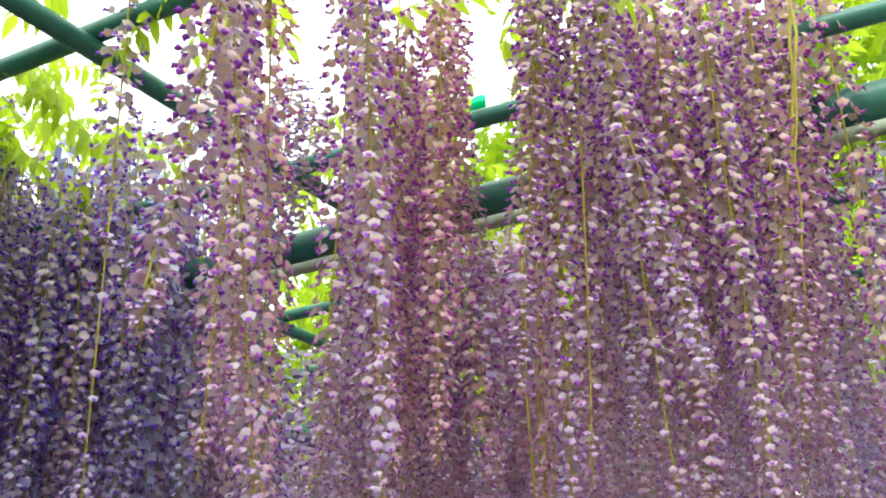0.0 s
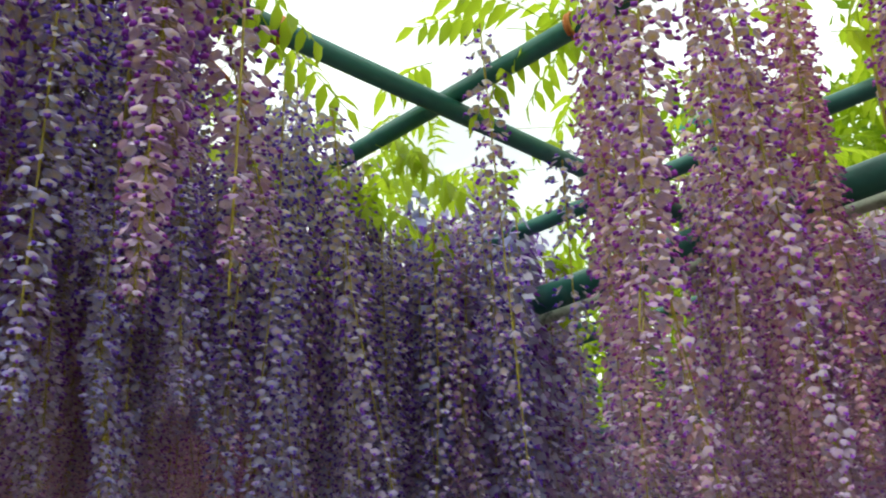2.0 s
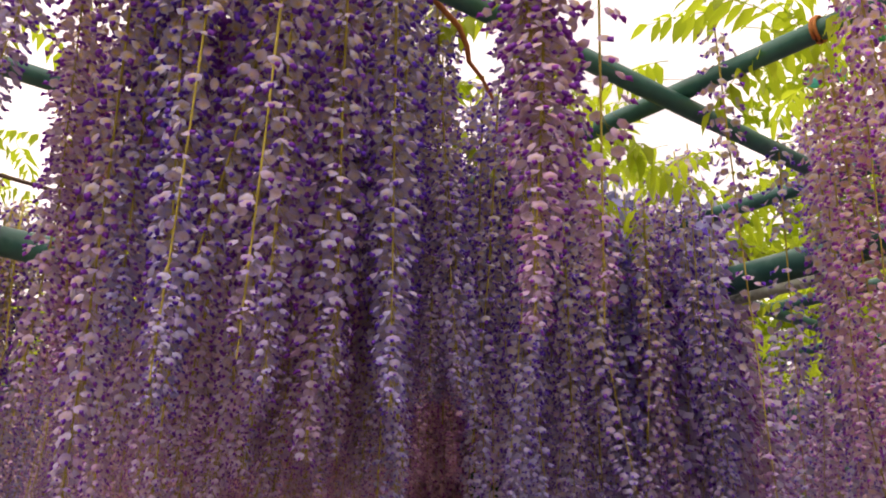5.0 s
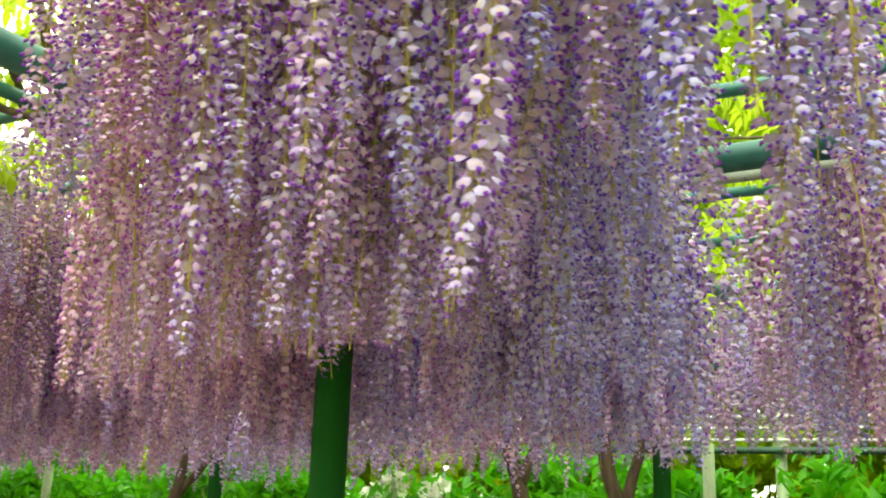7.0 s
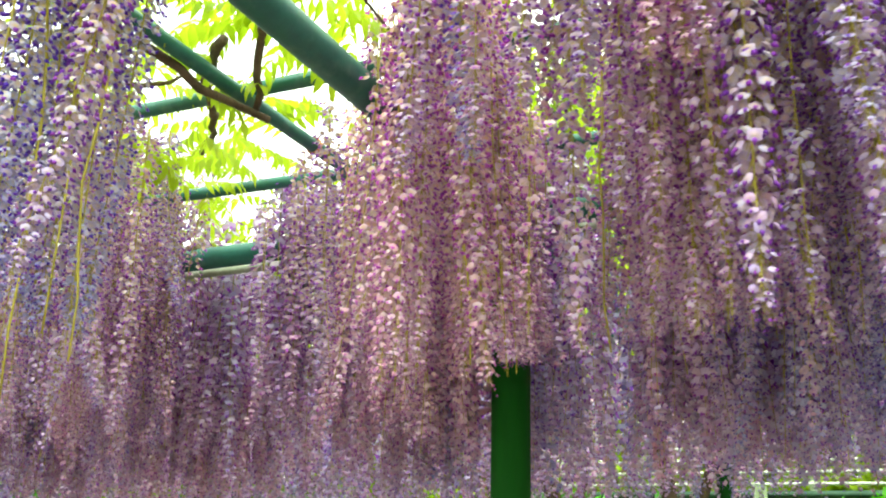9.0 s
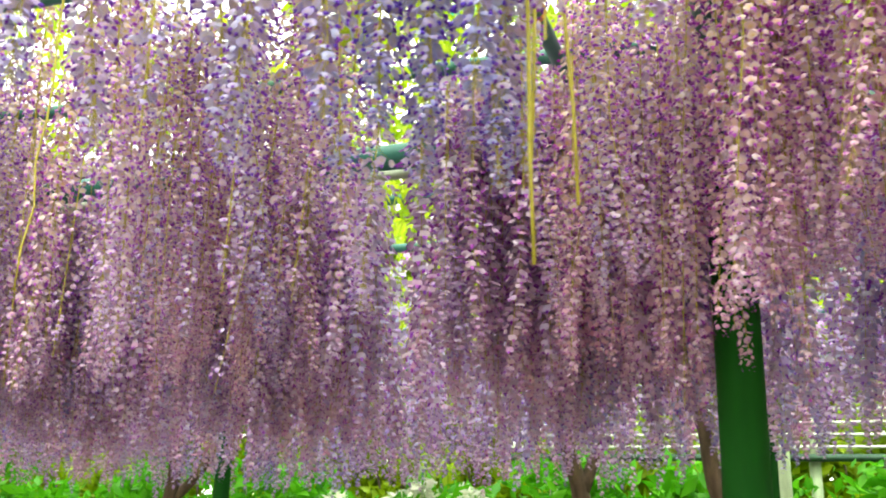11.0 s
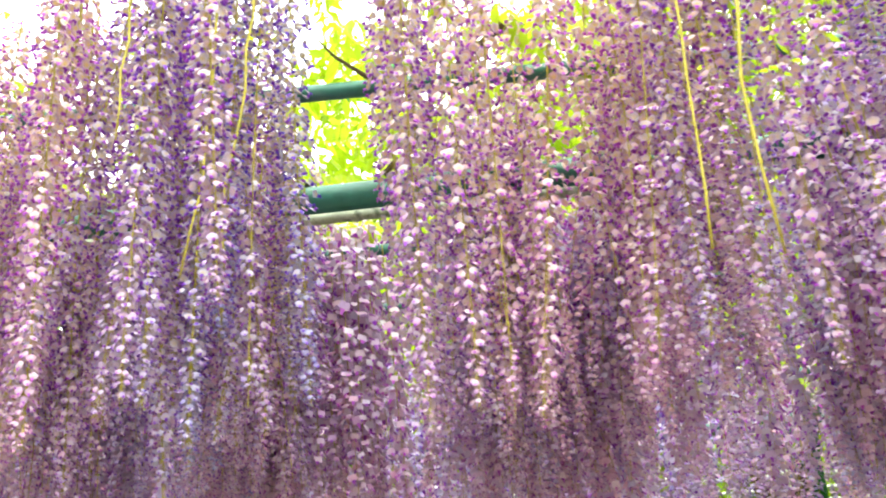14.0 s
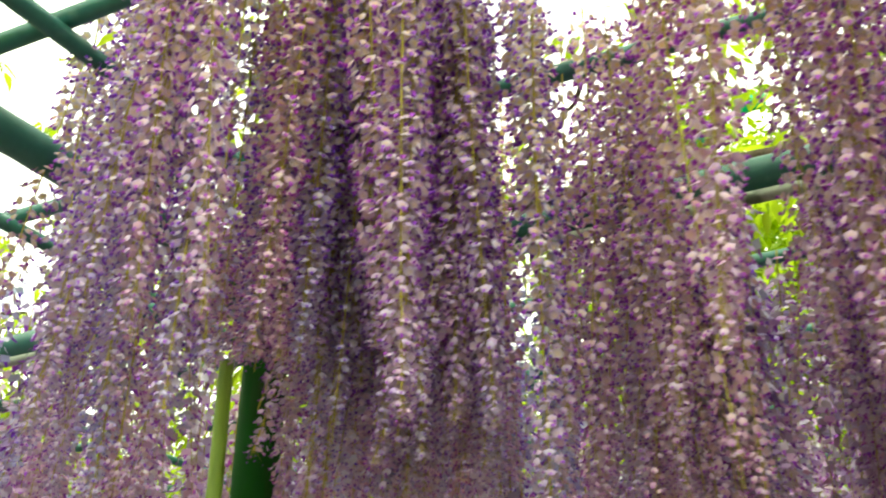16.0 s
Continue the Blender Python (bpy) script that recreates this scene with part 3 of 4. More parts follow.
# Gaps between the hanging clusters, as sight lanes from camera points: plan x, y, heading, reach, half angle,
# emptiness.
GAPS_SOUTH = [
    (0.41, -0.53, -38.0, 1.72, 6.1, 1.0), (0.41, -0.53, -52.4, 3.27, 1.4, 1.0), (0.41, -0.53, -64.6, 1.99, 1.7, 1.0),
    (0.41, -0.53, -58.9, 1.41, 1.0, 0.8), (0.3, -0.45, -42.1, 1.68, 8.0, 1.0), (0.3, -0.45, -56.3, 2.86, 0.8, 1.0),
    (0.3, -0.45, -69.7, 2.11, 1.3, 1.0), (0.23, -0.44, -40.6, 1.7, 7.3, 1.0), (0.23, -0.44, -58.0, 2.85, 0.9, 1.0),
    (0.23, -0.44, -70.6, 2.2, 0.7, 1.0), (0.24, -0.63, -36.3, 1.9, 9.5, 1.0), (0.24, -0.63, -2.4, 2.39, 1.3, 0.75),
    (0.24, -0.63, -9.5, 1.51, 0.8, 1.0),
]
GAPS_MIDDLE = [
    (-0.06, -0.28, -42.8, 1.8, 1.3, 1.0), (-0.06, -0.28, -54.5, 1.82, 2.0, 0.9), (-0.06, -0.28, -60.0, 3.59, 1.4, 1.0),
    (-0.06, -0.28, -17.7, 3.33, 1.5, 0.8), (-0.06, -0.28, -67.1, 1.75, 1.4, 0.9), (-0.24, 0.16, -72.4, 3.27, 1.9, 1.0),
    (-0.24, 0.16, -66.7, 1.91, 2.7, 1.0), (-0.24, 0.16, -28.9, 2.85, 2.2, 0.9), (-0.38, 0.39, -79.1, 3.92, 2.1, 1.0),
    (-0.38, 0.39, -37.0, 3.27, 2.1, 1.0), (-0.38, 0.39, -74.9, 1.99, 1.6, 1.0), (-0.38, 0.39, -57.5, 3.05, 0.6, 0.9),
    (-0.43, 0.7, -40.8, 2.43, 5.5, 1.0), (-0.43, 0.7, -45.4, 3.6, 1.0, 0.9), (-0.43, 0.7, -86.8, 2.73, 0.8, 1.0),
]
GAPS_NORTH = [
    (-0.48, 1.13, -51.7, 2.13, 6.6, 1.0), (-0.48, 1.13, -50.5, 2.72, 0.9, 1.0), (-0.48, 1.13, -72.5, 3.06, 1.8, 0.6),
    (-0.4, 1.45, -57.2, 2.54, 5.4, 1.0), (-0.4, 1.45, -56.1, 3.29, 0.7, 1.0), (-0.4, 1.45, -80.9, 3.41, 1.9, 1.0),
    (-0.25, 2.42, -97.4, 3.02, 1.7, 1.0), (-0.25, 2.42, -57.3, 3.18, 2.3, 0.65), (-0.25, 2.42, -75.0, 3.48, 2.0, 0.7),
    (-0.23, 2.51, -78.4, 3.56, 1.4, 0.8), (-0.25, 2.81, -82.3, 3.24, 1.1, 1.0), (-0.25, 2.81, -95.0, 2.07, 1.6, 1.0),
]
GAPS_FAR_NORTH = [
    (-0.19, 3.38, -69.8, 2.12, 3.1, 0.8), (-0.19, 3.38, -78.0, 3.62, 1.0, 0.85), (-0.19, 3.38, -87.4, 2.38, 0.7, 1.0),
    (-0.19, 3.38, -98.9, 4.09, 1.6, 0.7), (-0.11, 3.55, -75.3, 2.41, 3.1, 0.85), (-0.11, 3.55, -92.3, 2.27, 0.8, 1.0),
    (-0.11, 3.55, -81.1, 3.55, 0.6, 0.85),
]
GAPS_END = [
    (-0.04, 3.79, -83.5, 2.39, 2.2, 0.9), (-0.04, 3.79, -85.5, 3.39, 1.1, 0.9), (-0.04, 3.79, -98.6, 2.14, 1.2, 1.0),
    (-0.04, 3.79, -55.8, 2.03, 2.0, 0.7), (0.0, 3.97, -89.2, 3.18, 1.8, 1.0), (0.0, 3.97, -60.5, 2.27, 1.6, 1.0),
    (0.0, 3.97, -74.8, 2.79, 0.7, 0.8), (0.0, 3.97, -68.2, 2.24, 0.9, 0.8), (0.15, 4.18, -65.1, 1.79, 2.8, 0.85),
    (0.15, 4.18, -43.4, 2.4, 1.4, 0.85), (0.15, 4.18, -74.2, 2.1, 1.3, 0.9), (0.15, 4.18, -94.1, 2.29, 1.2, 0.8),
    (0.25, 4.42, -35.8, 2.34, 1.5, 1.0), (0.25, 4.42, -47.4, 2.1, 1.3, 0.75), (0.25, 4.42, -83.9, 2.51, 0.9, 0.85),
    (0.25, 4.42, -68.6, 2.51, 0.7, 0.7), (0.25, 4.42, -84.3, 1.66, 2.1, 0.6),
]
SHORT = [
    (-0.08, -0.2, -42.6, 2.9, 1.4, 11.3, 1.49),
    (0.25, 4.42, -49.8, 2.9, 2.5, 19.4, 1.28),
    (0.15, 4.18, -47.6, 2.9, 1.5, 15.5, 1.30),
    (-0.24, 0.16, -50.1, 2.9, 1.9, 8.7, 1.41),
    (-0.38, 0.39, -55.0, 2.9, 1.5, 9.1, 1.4),
    (-0.43, 0.7, -60.6, 2.9, 1.5, 9.7, 1.35),
    (-0.48, 1.13, -68.9, 2.9, 1.5, 11.3, 1.32),
    (-0.4, 1.45, -74.7, 2.9, 1.5, 12.5, 1.29),
]
LOW_CLUSTERS_A = [
    (2.20, 0.20), (2.35, 0.35), (1.38, 0.37), (1.60, 0.54), (0.44, 0.69), (2.59, 0.83), (2.57, 0.89), (1.49, 0.89), (1.76, 0.92), (2.61, 0.95),
    (0.79, 0.95), (1.05, 1.03), (1.48, 1.05), (0.65, 1.05), (2.80, 1.12), (0.45, 1.13), (0.85, 1.13), (2.71, 1.14), (0.76, 1.17), (0.99, 1.18),
    (2.09, 1.19), (2.87, 1.22), (1.63, 1.22), (1.17, 1.24), (0.86, 1.24), (0.62, 1.25), (1.32, 1.25), (2.95, 1.31), (1.90, 1.34), (1.25, 1.35),
    (0.91, 1.36), (0.99, 1.36), (1.72, 1.39),
]
LOW_CLUSTERS_B = [
    (0.83, 1.40), (2.02, 1.71), (2.95, 2.00), (1.34, 2.32), (1.52, 2.52), (1.91, 2.61), (2.01, 2.71), (1.20, 2.78), (1.73, 2.78), (1.00, 2.79),
    (1.97, 2.80), (1.89, 2.91), (2.90, 2.95), (1.00, 3.19), (2.13, 3.21), (1.75, 3.22), (2.34, 3.23), (1.69, 3.27), (2.30, 3.29), (1.53, 3.30),
    (1.34, 3.31), (2.94, 3.31), (2.28, 3.38), (2.31, 3.45), (2.51, 3.51), (2.44, 3.56), (1.76, 3.65), (1.91, 3.70), (1.60, 4.09), (1.25, 4.12),
    (2.70, 4.67), (1.35, 4.83), (1.29, 5.45),
]
MIDDLE_CLUSTERS_A = [
    (1.75, -0.30), (1.64, -0.24), (1.55, -0.17), (1.71, -0.15), (1.55, -0.09), (1.01, 0.01), (1.30, 0.07), (1.55, 0.08), (1.18, 0.21), (1.63, 0.27),
    (1.45, 0.42), (2.47, 0.46), (1.90, 0.49), (1.55, 0.50), (1.74, 0.61), (1.62, 0.63), (0.26, 0.68), (0.72, 0.72), (2.49, 0.79), (0.57, 0.86),
    (0.50, 0.88), (0.94, 0.92), (2.79, 0.92), (1.28, 0.94), (0.67, 0.97), (1.86, 0.98), (1.74, 1.03), (1.41, 1.04), (1.17, 1.04), (1.67, 1.05),
    (1.55, 1.10), (0.79, 1.10), (1.90, 1.11), (0.62, 1.14),
]
MIDDLE_CLUSTERS_B = [
    (1.06, 1.14), (1.13, 1.16), (1.57, 1.16), (0.92, 1.16), (1.95, 1.30), (1.19, 1.32), (1.99, 1.36), (2.37, 1.37), (2.56, 1.39), (0.60, 1.40),
    (2.05, 1.44), (2.52, 1.47), (2.25, 1.47), (1.87, 1.48), (2.29, 1.56), (1.31, 1.57), (1.17, 1.57), (1.65, 1.58), (2.28, 1.64), (1.75, 1.67),
    (1.81, 1.69), (0.72, 1.71), (2.25, 1.74), (2.16, 1.75), (1.03, 1.89), (1.64, 1.90), (2.07, 1.91), (1.44, 1.91), (1.72, 1.96), (1.31, 2.00),
    (1.12, 2.06), (2.25, 2.13), (1.76, 2.23), (1.69, 2.26),
]
MIDDLE_CLUSTERS_C = [
    (2.15, 2.28), (1.40, 2.37), (2.10, 2.40), (2.44, 2.46), (1.89, 2.46), (1.99, 2.51), (1.84, 2.51), (2.33, 2.52), (2.14, 2.53), (0.87, 2.55),
    (2.74, 2.62), (2.16, 2.63), (2.80, 2.68), (2.50, 2.70), (2.15, 2.73), (2.38, 2.73), (1.82, 2.74), (2.53, 2.77), (1.89, 2.77), (1.07, 2.78),
    (1.83, 2.81), (2.54, 2.89), (1.98, 2.96), (1.43, 3.20), (2.94, 3.21), (1.82, 3.23), (1.15, 3.29), (1.45, 3.33), (2.50, 3.34), (1.16, 3.36),
    (2.42, 3.40), (1.36, 3.40), (1.28, 3.50), (2.67, 3.51),
]
MIDDLE_CLUSTERS_D = [
    (2.20, 3.57), (1.99, 3.59), (2.35, 3.60), (2.43, 3.63), (2.98, 3.65), (1.43, 3.66), (1.37, 3.77), (1.28, 3.80), (2.48, 3.82), (1.51, 3.85),
    (2.54, 3.86), (2.71, 4.09), (2.55, 4.14), (2.44, 4.16), (1.55, 4.17), (1.41, 4.29), (1.15, 4.34), (2.09, 4.35), (1.94, 4.40), (1.40, 4.42),
    (2.62, 4.42), (2.53, 4.46), (2.53, 4.54), (1.14, 4.54), (1.47, 4.67), (2.37, 4.76), (1.55, 4.77), (2.37, 4.88), (1.37, 4.96), (1.46, 4.98),
    (1.14, 5.01), (1.21, 5.11), (1.53, 5.16), (1.23, 5.28), (1.18, 5.38),
]
HIGH_CLUSTERS_A = [
    (2.05, -0.45), (1.93, -0.42), (2.02, -0.39), (2.11, -0.36), (1.89, -0.33), (1.98, -0.31), (1.88, -0.26), (2.18, -0.21), (1.97, -0.20), (1.84, -0.19),
    (1.91, -0.14), (1.95, -0.09), (1.78, -0.09), (1.90, -0.03), (1.69, -0.03), (1.99, -0.01), (1.93, 0.06), (1.65, 0.15), (1.41, 0.17), (1.49, 0.19),
    (1.25, 0.25), (1.37, 0.30), (1.98, 0.35), (1.74, 0.36), (1.99, 0.42), (2.73, 0.44), (2.79, 0.47), (2.03, 0.50), (2.73, 0.50), (2.43, 0.52),
    (2.29, 0.53), (1.31, 0.55), (2.63, 0.58), (2.13, 0.59), (2.04, 0.60), (2.33, 0.63), (2.15, 0.65),
]
HIGH_CLUSTERS_B = [
    (2.22, 0.66), (1.80, 0.67), (0.54, 0.67), (1.87, 0.67), (2.35, 0.71), (2.25, 0.72), (0.79, 0.74), (0.69, 0.79), (0.86, 0.81), (0.44, 0.85),
    (1.12, 0.86), (0.69, 0.86), (0.83, 0.89), (0.30, 0.92), (1.71, 0.97), (0.39, 0.97), (1.20, 0.98), (0.60, 0.99), (0.97, 1.00), (0.76, 1.03),
    (0.85, 1.03), (1.82, 1.03), (1.96, 1.05), (1.24, 1.05), (0.92, 1.07), (0.57, 1.07), (0.70, 1.11), (1.17, 1.11), (2.05, 1.11), (1.97, 1.11),
    (1.36, 1.11), (1.29, 1.11), (0.97, 1.12), (1.50, 1.14), (2.16, 1.15), (1.78, 1.16), (1.70, 1.16), (2.01, 1.17),
]
HIGH_CLUSTERS_C = [
    (1.48, 1.21), (2.30, 1.21), (1.41, 1.22), (1.84, 1.22), (1.72, 1.22), (0.47, 1.23), (1.93, 1.23), (1.04, 1.23), (2.15, 1.25), (2.06, 1.25),
    (1.78, 1.26), (1.87, 1.27), (1.51, 1.27), (2.34, 1.27), (0.94, 1.28), (0.73, 1.30), (1.66, 1.30), (1.10, 1.30), (0.56, 1.31), (0.86, 1.31),
    (2.43, 1.31), (1.39, 1.33), (2.15, 1.33), (2.05, 1.34), (1.83, 1.34), (2.25, 1.35), (1.53, 1.35), (0.65, 1.36), (1.45, 1.37), (1.37, 1.39),
    (0.70, 1.40), (1.11, 1.42), (1.85, 1.42), (2.30, 1.43), (2.41, 1.44), (1.30, 1.44), (1.19, 1.45),
]
HIGH_CLUSTERS_D = [
    (1.72, 1.46), (0.81, 1.46), (2.13, 1.47), (2.64, 1.48), (0.99, 1.49), (0.71, 1.51), (1.06, 1.51), (1.50, 1.51), (1.77, 1.52), (2.07, 1.52),
    (1.23, 1.52), (0.64, 1.53), (2.19, 1.53), (1.95, 1.55), (0.96, 1.55), (2.50, 1.56), (2.72, 1.56), (2.43, 1.58), (2.57, 1.58), (1.85, 1.63),
    (1.99, 1.63), (1.43, 1.64), (2.59, 1.65), (2.70, 1.65), (2.50, 1.66), (2.78, 1.67), (2.43, 1.68), (2.12, 1.69), (1.94, 1.70), (2.08, 1.74),
    (2.58, 1.74), (2.48, 1.77), (0.95, 1.77), (2.35, 1.77), (1.08, 1.79), (2.42, 1.80), (1.21, 1.81), (2.78, 1.82),
]
HIGH_CLUSTERS_E = [
    (0.83, 1.83), (1.12, 1.85), (0.94, 1.86), (1.31, 1.88), (1.21, 1.88), (1.50, 1.89), (1.79, 1.91), (1.26, 1.92), (1.57, 1.93), (2.18, 1.94),
    (1.93, 1.96), (2.46, 1.98), (2.24, 1.99), (1.78, 2.00), (1.57, 2.00), (1.50, 2.01), (2.33, 2.02), (1.37, 2.02), (2.65, 2.03), (2.52, 2.03),
    (2.78, 2.03), (2.06, 2.04), (1.27, 2.05), (1.98, 2.05), (1.87, 2.06), (2.14, 2.06), (1.42, 2.09), (2.82, 2.10), (1.78, 2.11), (2.47, 2.11),
    (1.20, 2.12), (2.08, 2.13), (1.48, 2.14), (1.69, 2.15), (1.35, 2.15), (1.83, 2.15), (1.93, 2.17), (1.57, 2.18),
]
HIGH_CLUSTERS_F = [
    (2.13, 2.18), (2.87, 2.18), (2.71, 2.19), (2.27, 2.19), (1.48, 2.20), (2.57, 2.21), (1.86, 2.21), (1.63, 2.22), (2.85, 2.24), (2.43, 2.26),
    (2.56, 2.27), (1.53, 2.27), (1.84, 2.28), (2.22, 2.28), (1.96, 2.31), (2.74, 2.31), (2.06, 2.31), (2.25, 2.35), (2.43, 2.36), (2.54, 2.36),
    (2.96, 2.36), (1.85, 2.36), (1.57, 2.37), (1.78, 2.38), (1.94, 2.41), (2.64, 2.42), (2.72, 2.43), (1.63, 2.44), (2.29, 2.47), (1.78, 2.48),
    (2.09, 2.48), (2.74, 2.51), (2.07, 2.55), (2.46, 2.58), (2.31, 2.59), (2.66, 2.61), (2.88, 2.61),
]
HIGH_CLUSTERS_G = [
    (2.07, 2.61), (1.99, 2.64), (2.39, 2.66), (2.22, 2.68), (2.89, 2.70), (2.57, 2.70), (2.08, 2.71), (1.95, 2.73), (2.70, 2.76), (2.27, 2.77),
    (2.07, 2.80), (2.33, 2.81), (2.82, 2.82), (2.44, 2.84), (2.20, 2.85), (1.92, 2.85), (2.28, 2.85), (0.93, 2.86), (2.66, 2.86), (2.08, 2.86),
    (2.94, 2.87), (2.01, 2.88), (1.35, 2.98), (1.54, 3.11), (1.30, 3.11), (1.42, 3.11), (1.74, 3.14), (1.87, 3.15), (1.10, 3.20), (2.26, 3.21),
    (1.36, 3.22), (1.22, 3.22), (1.51, 3.23), (2.40, 3.27), (2.17, 3.27), (1.62, 3.31), (1.85, 3.33), (2.58, 3.33),
]
HIGH_CLUSTERS_H = [
    (1.24, 3.34), (1.69, 3.34), (1.99, 3.38), (1.90, 3.38), (1.57, 3.39), (2.10, 3.39), (2.82, 3.40), (1.77, 3.42), (1.50, 3.42), (2.66, 3.42),
    (2.85, 3.49), (1.40, 3.50), (1.87, 3.53), (2.05, 3.56), (2.93, 3.58), (1.64, 3.59), (1.78, 3.59), (1.90, 3.60), (2.77, 3.61), (2.14, 3.62),
    (1.27, 3.63), (2.22, 3.65), (1.60, 3.66), (2.00, 3.68), (2.09, 3.68), (1.18, 3.68), (2.55, 3.69), (2.15, 3.70), (2.49, 3.70), (2.61, 3.71),
    (2.29, 3.71), (1.66, 3.72), (2.79, 3.73), (1.52, 3.73), (2.22, 3.76), (1.22, 3.76), (2.11, 3.77), (2.02, 3.77),
]
HIGH_CLUSTERS_I = [
    (2.74, 3.79), (2.33, 3.79), (2.40, 3.80), (1.65, 3.80), (2.69, 3.82), (2.84, 3.84), (2.26, 3.84), (2.68, 3.88), (1.02, 4.03), (1.50, 4.06),
    (2.81, 4.08), (2.65, 4.12), (1.40, 4.13), (1.71, 4.13), (2.75, 4.14), (2.90, 4.16), (1.85, 4.17), (1.28, 4.18), (2.20, 4.18), (1.20, 4.21),
    (2.74, 4.22), (1.33, 4.22), (2.84, 4.22), (1.72, 4.22), (1.50, 4.22), (2.53, 4.23), (2.01, 4.23), (1.26, 4.25), (1.55, 4.25), (2.47, 4.25),
    (2.14, 4.26), (1.80, 4.27), (1.94, 4.28), (1.71, 4.29), (2.26, 4.29), (2.32, 4.31), (2.15, 4.32),
]
HIGH_CLUSTERS_J = [
    (2.90, 4.33), (2.01, 4.33), (2.77, 4.33), (1.65, 4.34), (2.54, 4.34), (2.42, 4.35), (1.78, 4.35), (1.27, 4.37), (2.68, 4.37), (1.47, 4.38),
    (2.08, 4.42), (2.23, 4.42), (2.41, 4.42), (1.31, 4.43), (2.00, 4.43), (2.83, 4.43), (1.86, 4.45), (1.67, 4.45), (2.72, 4.47), (2.29, 4.48),
    (1.80, 4.49), (1.60, 4.49), (2.79, 4.50), (2.47, 4.50), (1.49, 4.50), (2.64, 4.51), (2.15, 4.51), (2.37, 4.52), (2.82, 4.56), (2.67, 4.57),
    (1.45, 4.61), (1.57, 4.61), (1.32, 4.63), (2.43, 4.71), (1.64, 4.72), (2.49, 4.74), (1.76, 4.75), (2.66, 4.83),
]
HIGH_CLUSTERS_K = [
    (1.65, 4.84), (1.85, 4.86), (2.50, 4.86), (2.73, 4.86), (2.57, 4.87), (2.18, 4.87), (1.69, 4.90), (1.48, 4.91), (1.57, 4.93), (1.92, 4.93),
    (2.55, 4.95), (2.64, 4.97), (2.49, 5.00), (1.98, 5.02), (1.54, 5.03), (1.35, 5.04), (1.62, 5.04), (1.23, 5.04), (1.50, 5.09), (1.59, 5.12),
    (1.91, 5.13), (1.43, 5.15), (1.34, 5.17), (1.28, 5.18), (1.18, 5.20), (1.34, 5.27), (1.62, 5.32), (1.26, 5.39), (1.42, 5.40), (1.55, 5.42),
    (1.18, 5.49), (1.42, 5.51), (1.29, 5.53), (1.30, 5.65), (1.21, 5.66), (1.30, 5.75), (1.45, 5.78), (1.36, 5.87),
]
SHORT_CLUSTERS_A = [
    (0.62, 0.31), (0.64, 0.39), (0.16, 0.59), (0.60, 0.64), (0.33, 0.65), (0.35, 0.73), (0.19, 0.74), (0.60, 0.75), (0.54, 0.78), (0.76, 0.80),
    (0.23, 0.80), (0.39, 0.81), (0.75, 0.87), (0.63, 0.88), (0.71, 0.92), (0.89, 0.96), (0.57, 1.19), (0.69, 1.21), (0.55, 1.25), (0.89, 1.43),
    (0.88, 1.53), (0.79, 1.53), (0.78, 1.77),
]
PLACED = [(x, y, 2.34, 0) for x, y in LOW_CLUSTERS_A] + [(x, y, 2.34, 0) for x, y in LOW_CLUSTERS_B] + [(x, y, 2.44, 0) for x, y in MIDDLE_CLUSTERS_A] + [(x, y, 2.44, 0) for x, y in MIDDLE_CLUSTERS_B] + [(x, y, 2.44, 0) for x, y in MIDDLE_CLUSTERS_C] + [(x, y, 2.44, 0) for x, y in MIDDLE_CLUSTERS_D] + [(x, y, 2.54, 0) for x, y in HIGH_CLUSTERS_A] + [(x, y, 2.54, 0) for x, y in HIGH_CLUSTERS_B] + [(x, y, 2.54, 0) for x, y in HIGH_CLUSTERS_C] + [(x, y, 2.54, 0) for x, y in HIGH_CLUSTERS_D] + [(x, y, 2.54, 0) for x, y in HIGH_CLUSTERS_E] + [(x, y, 2.54, 0) for x, y in HIGH_CLUSTERS_F] + [(x, y, 2.54, 0) for x, y in HIGH_CLUSTERS_G] + [(x, y, 2.54, 0) for x, y in HIGH_CLUSTERS_H] + [(x, y, 2.54, 0) for x, y in HIGH_CLUSTERS_I] + [(x, y, 2.54, 0) for x, y in HIGH_CLUSTERS_J] + [(x, y, 2.54, 0) for x, y in HIGH_CLUSTERS_K] + [(x, y, 2.54, 1.94) for x, y in SHORT_CLUSTERS_A]


def nearest_path(x, y):
    """Distance in plan to the line on which the aisle runs."""
    line = np.array([(0.45, -0.6), (0.2, -0.5), (-0.1, -0.25), (-0.4, 0.45), (-0.48, 1.1), (-0.38, 1.5), (-0.25, 2.4), (-0.27, 3.1), (-0.1, 3.6), (0.0, 3.97), (0.25, 4.42)])
    best = np.full(np.shape(x), 99.0)
    for a, b in zip(line[:-1], line[1:]):
        ab = b - a
        s = np.clip(((x - a[0]) * ab[0] + (y - a[1]) * ab[1]) / (ab @ ab), 0, 1)
        best = np.minimum(best, np.hypot(x - a[0] - s * ab[0], y - a[1] - s * ab[1]))
    return best


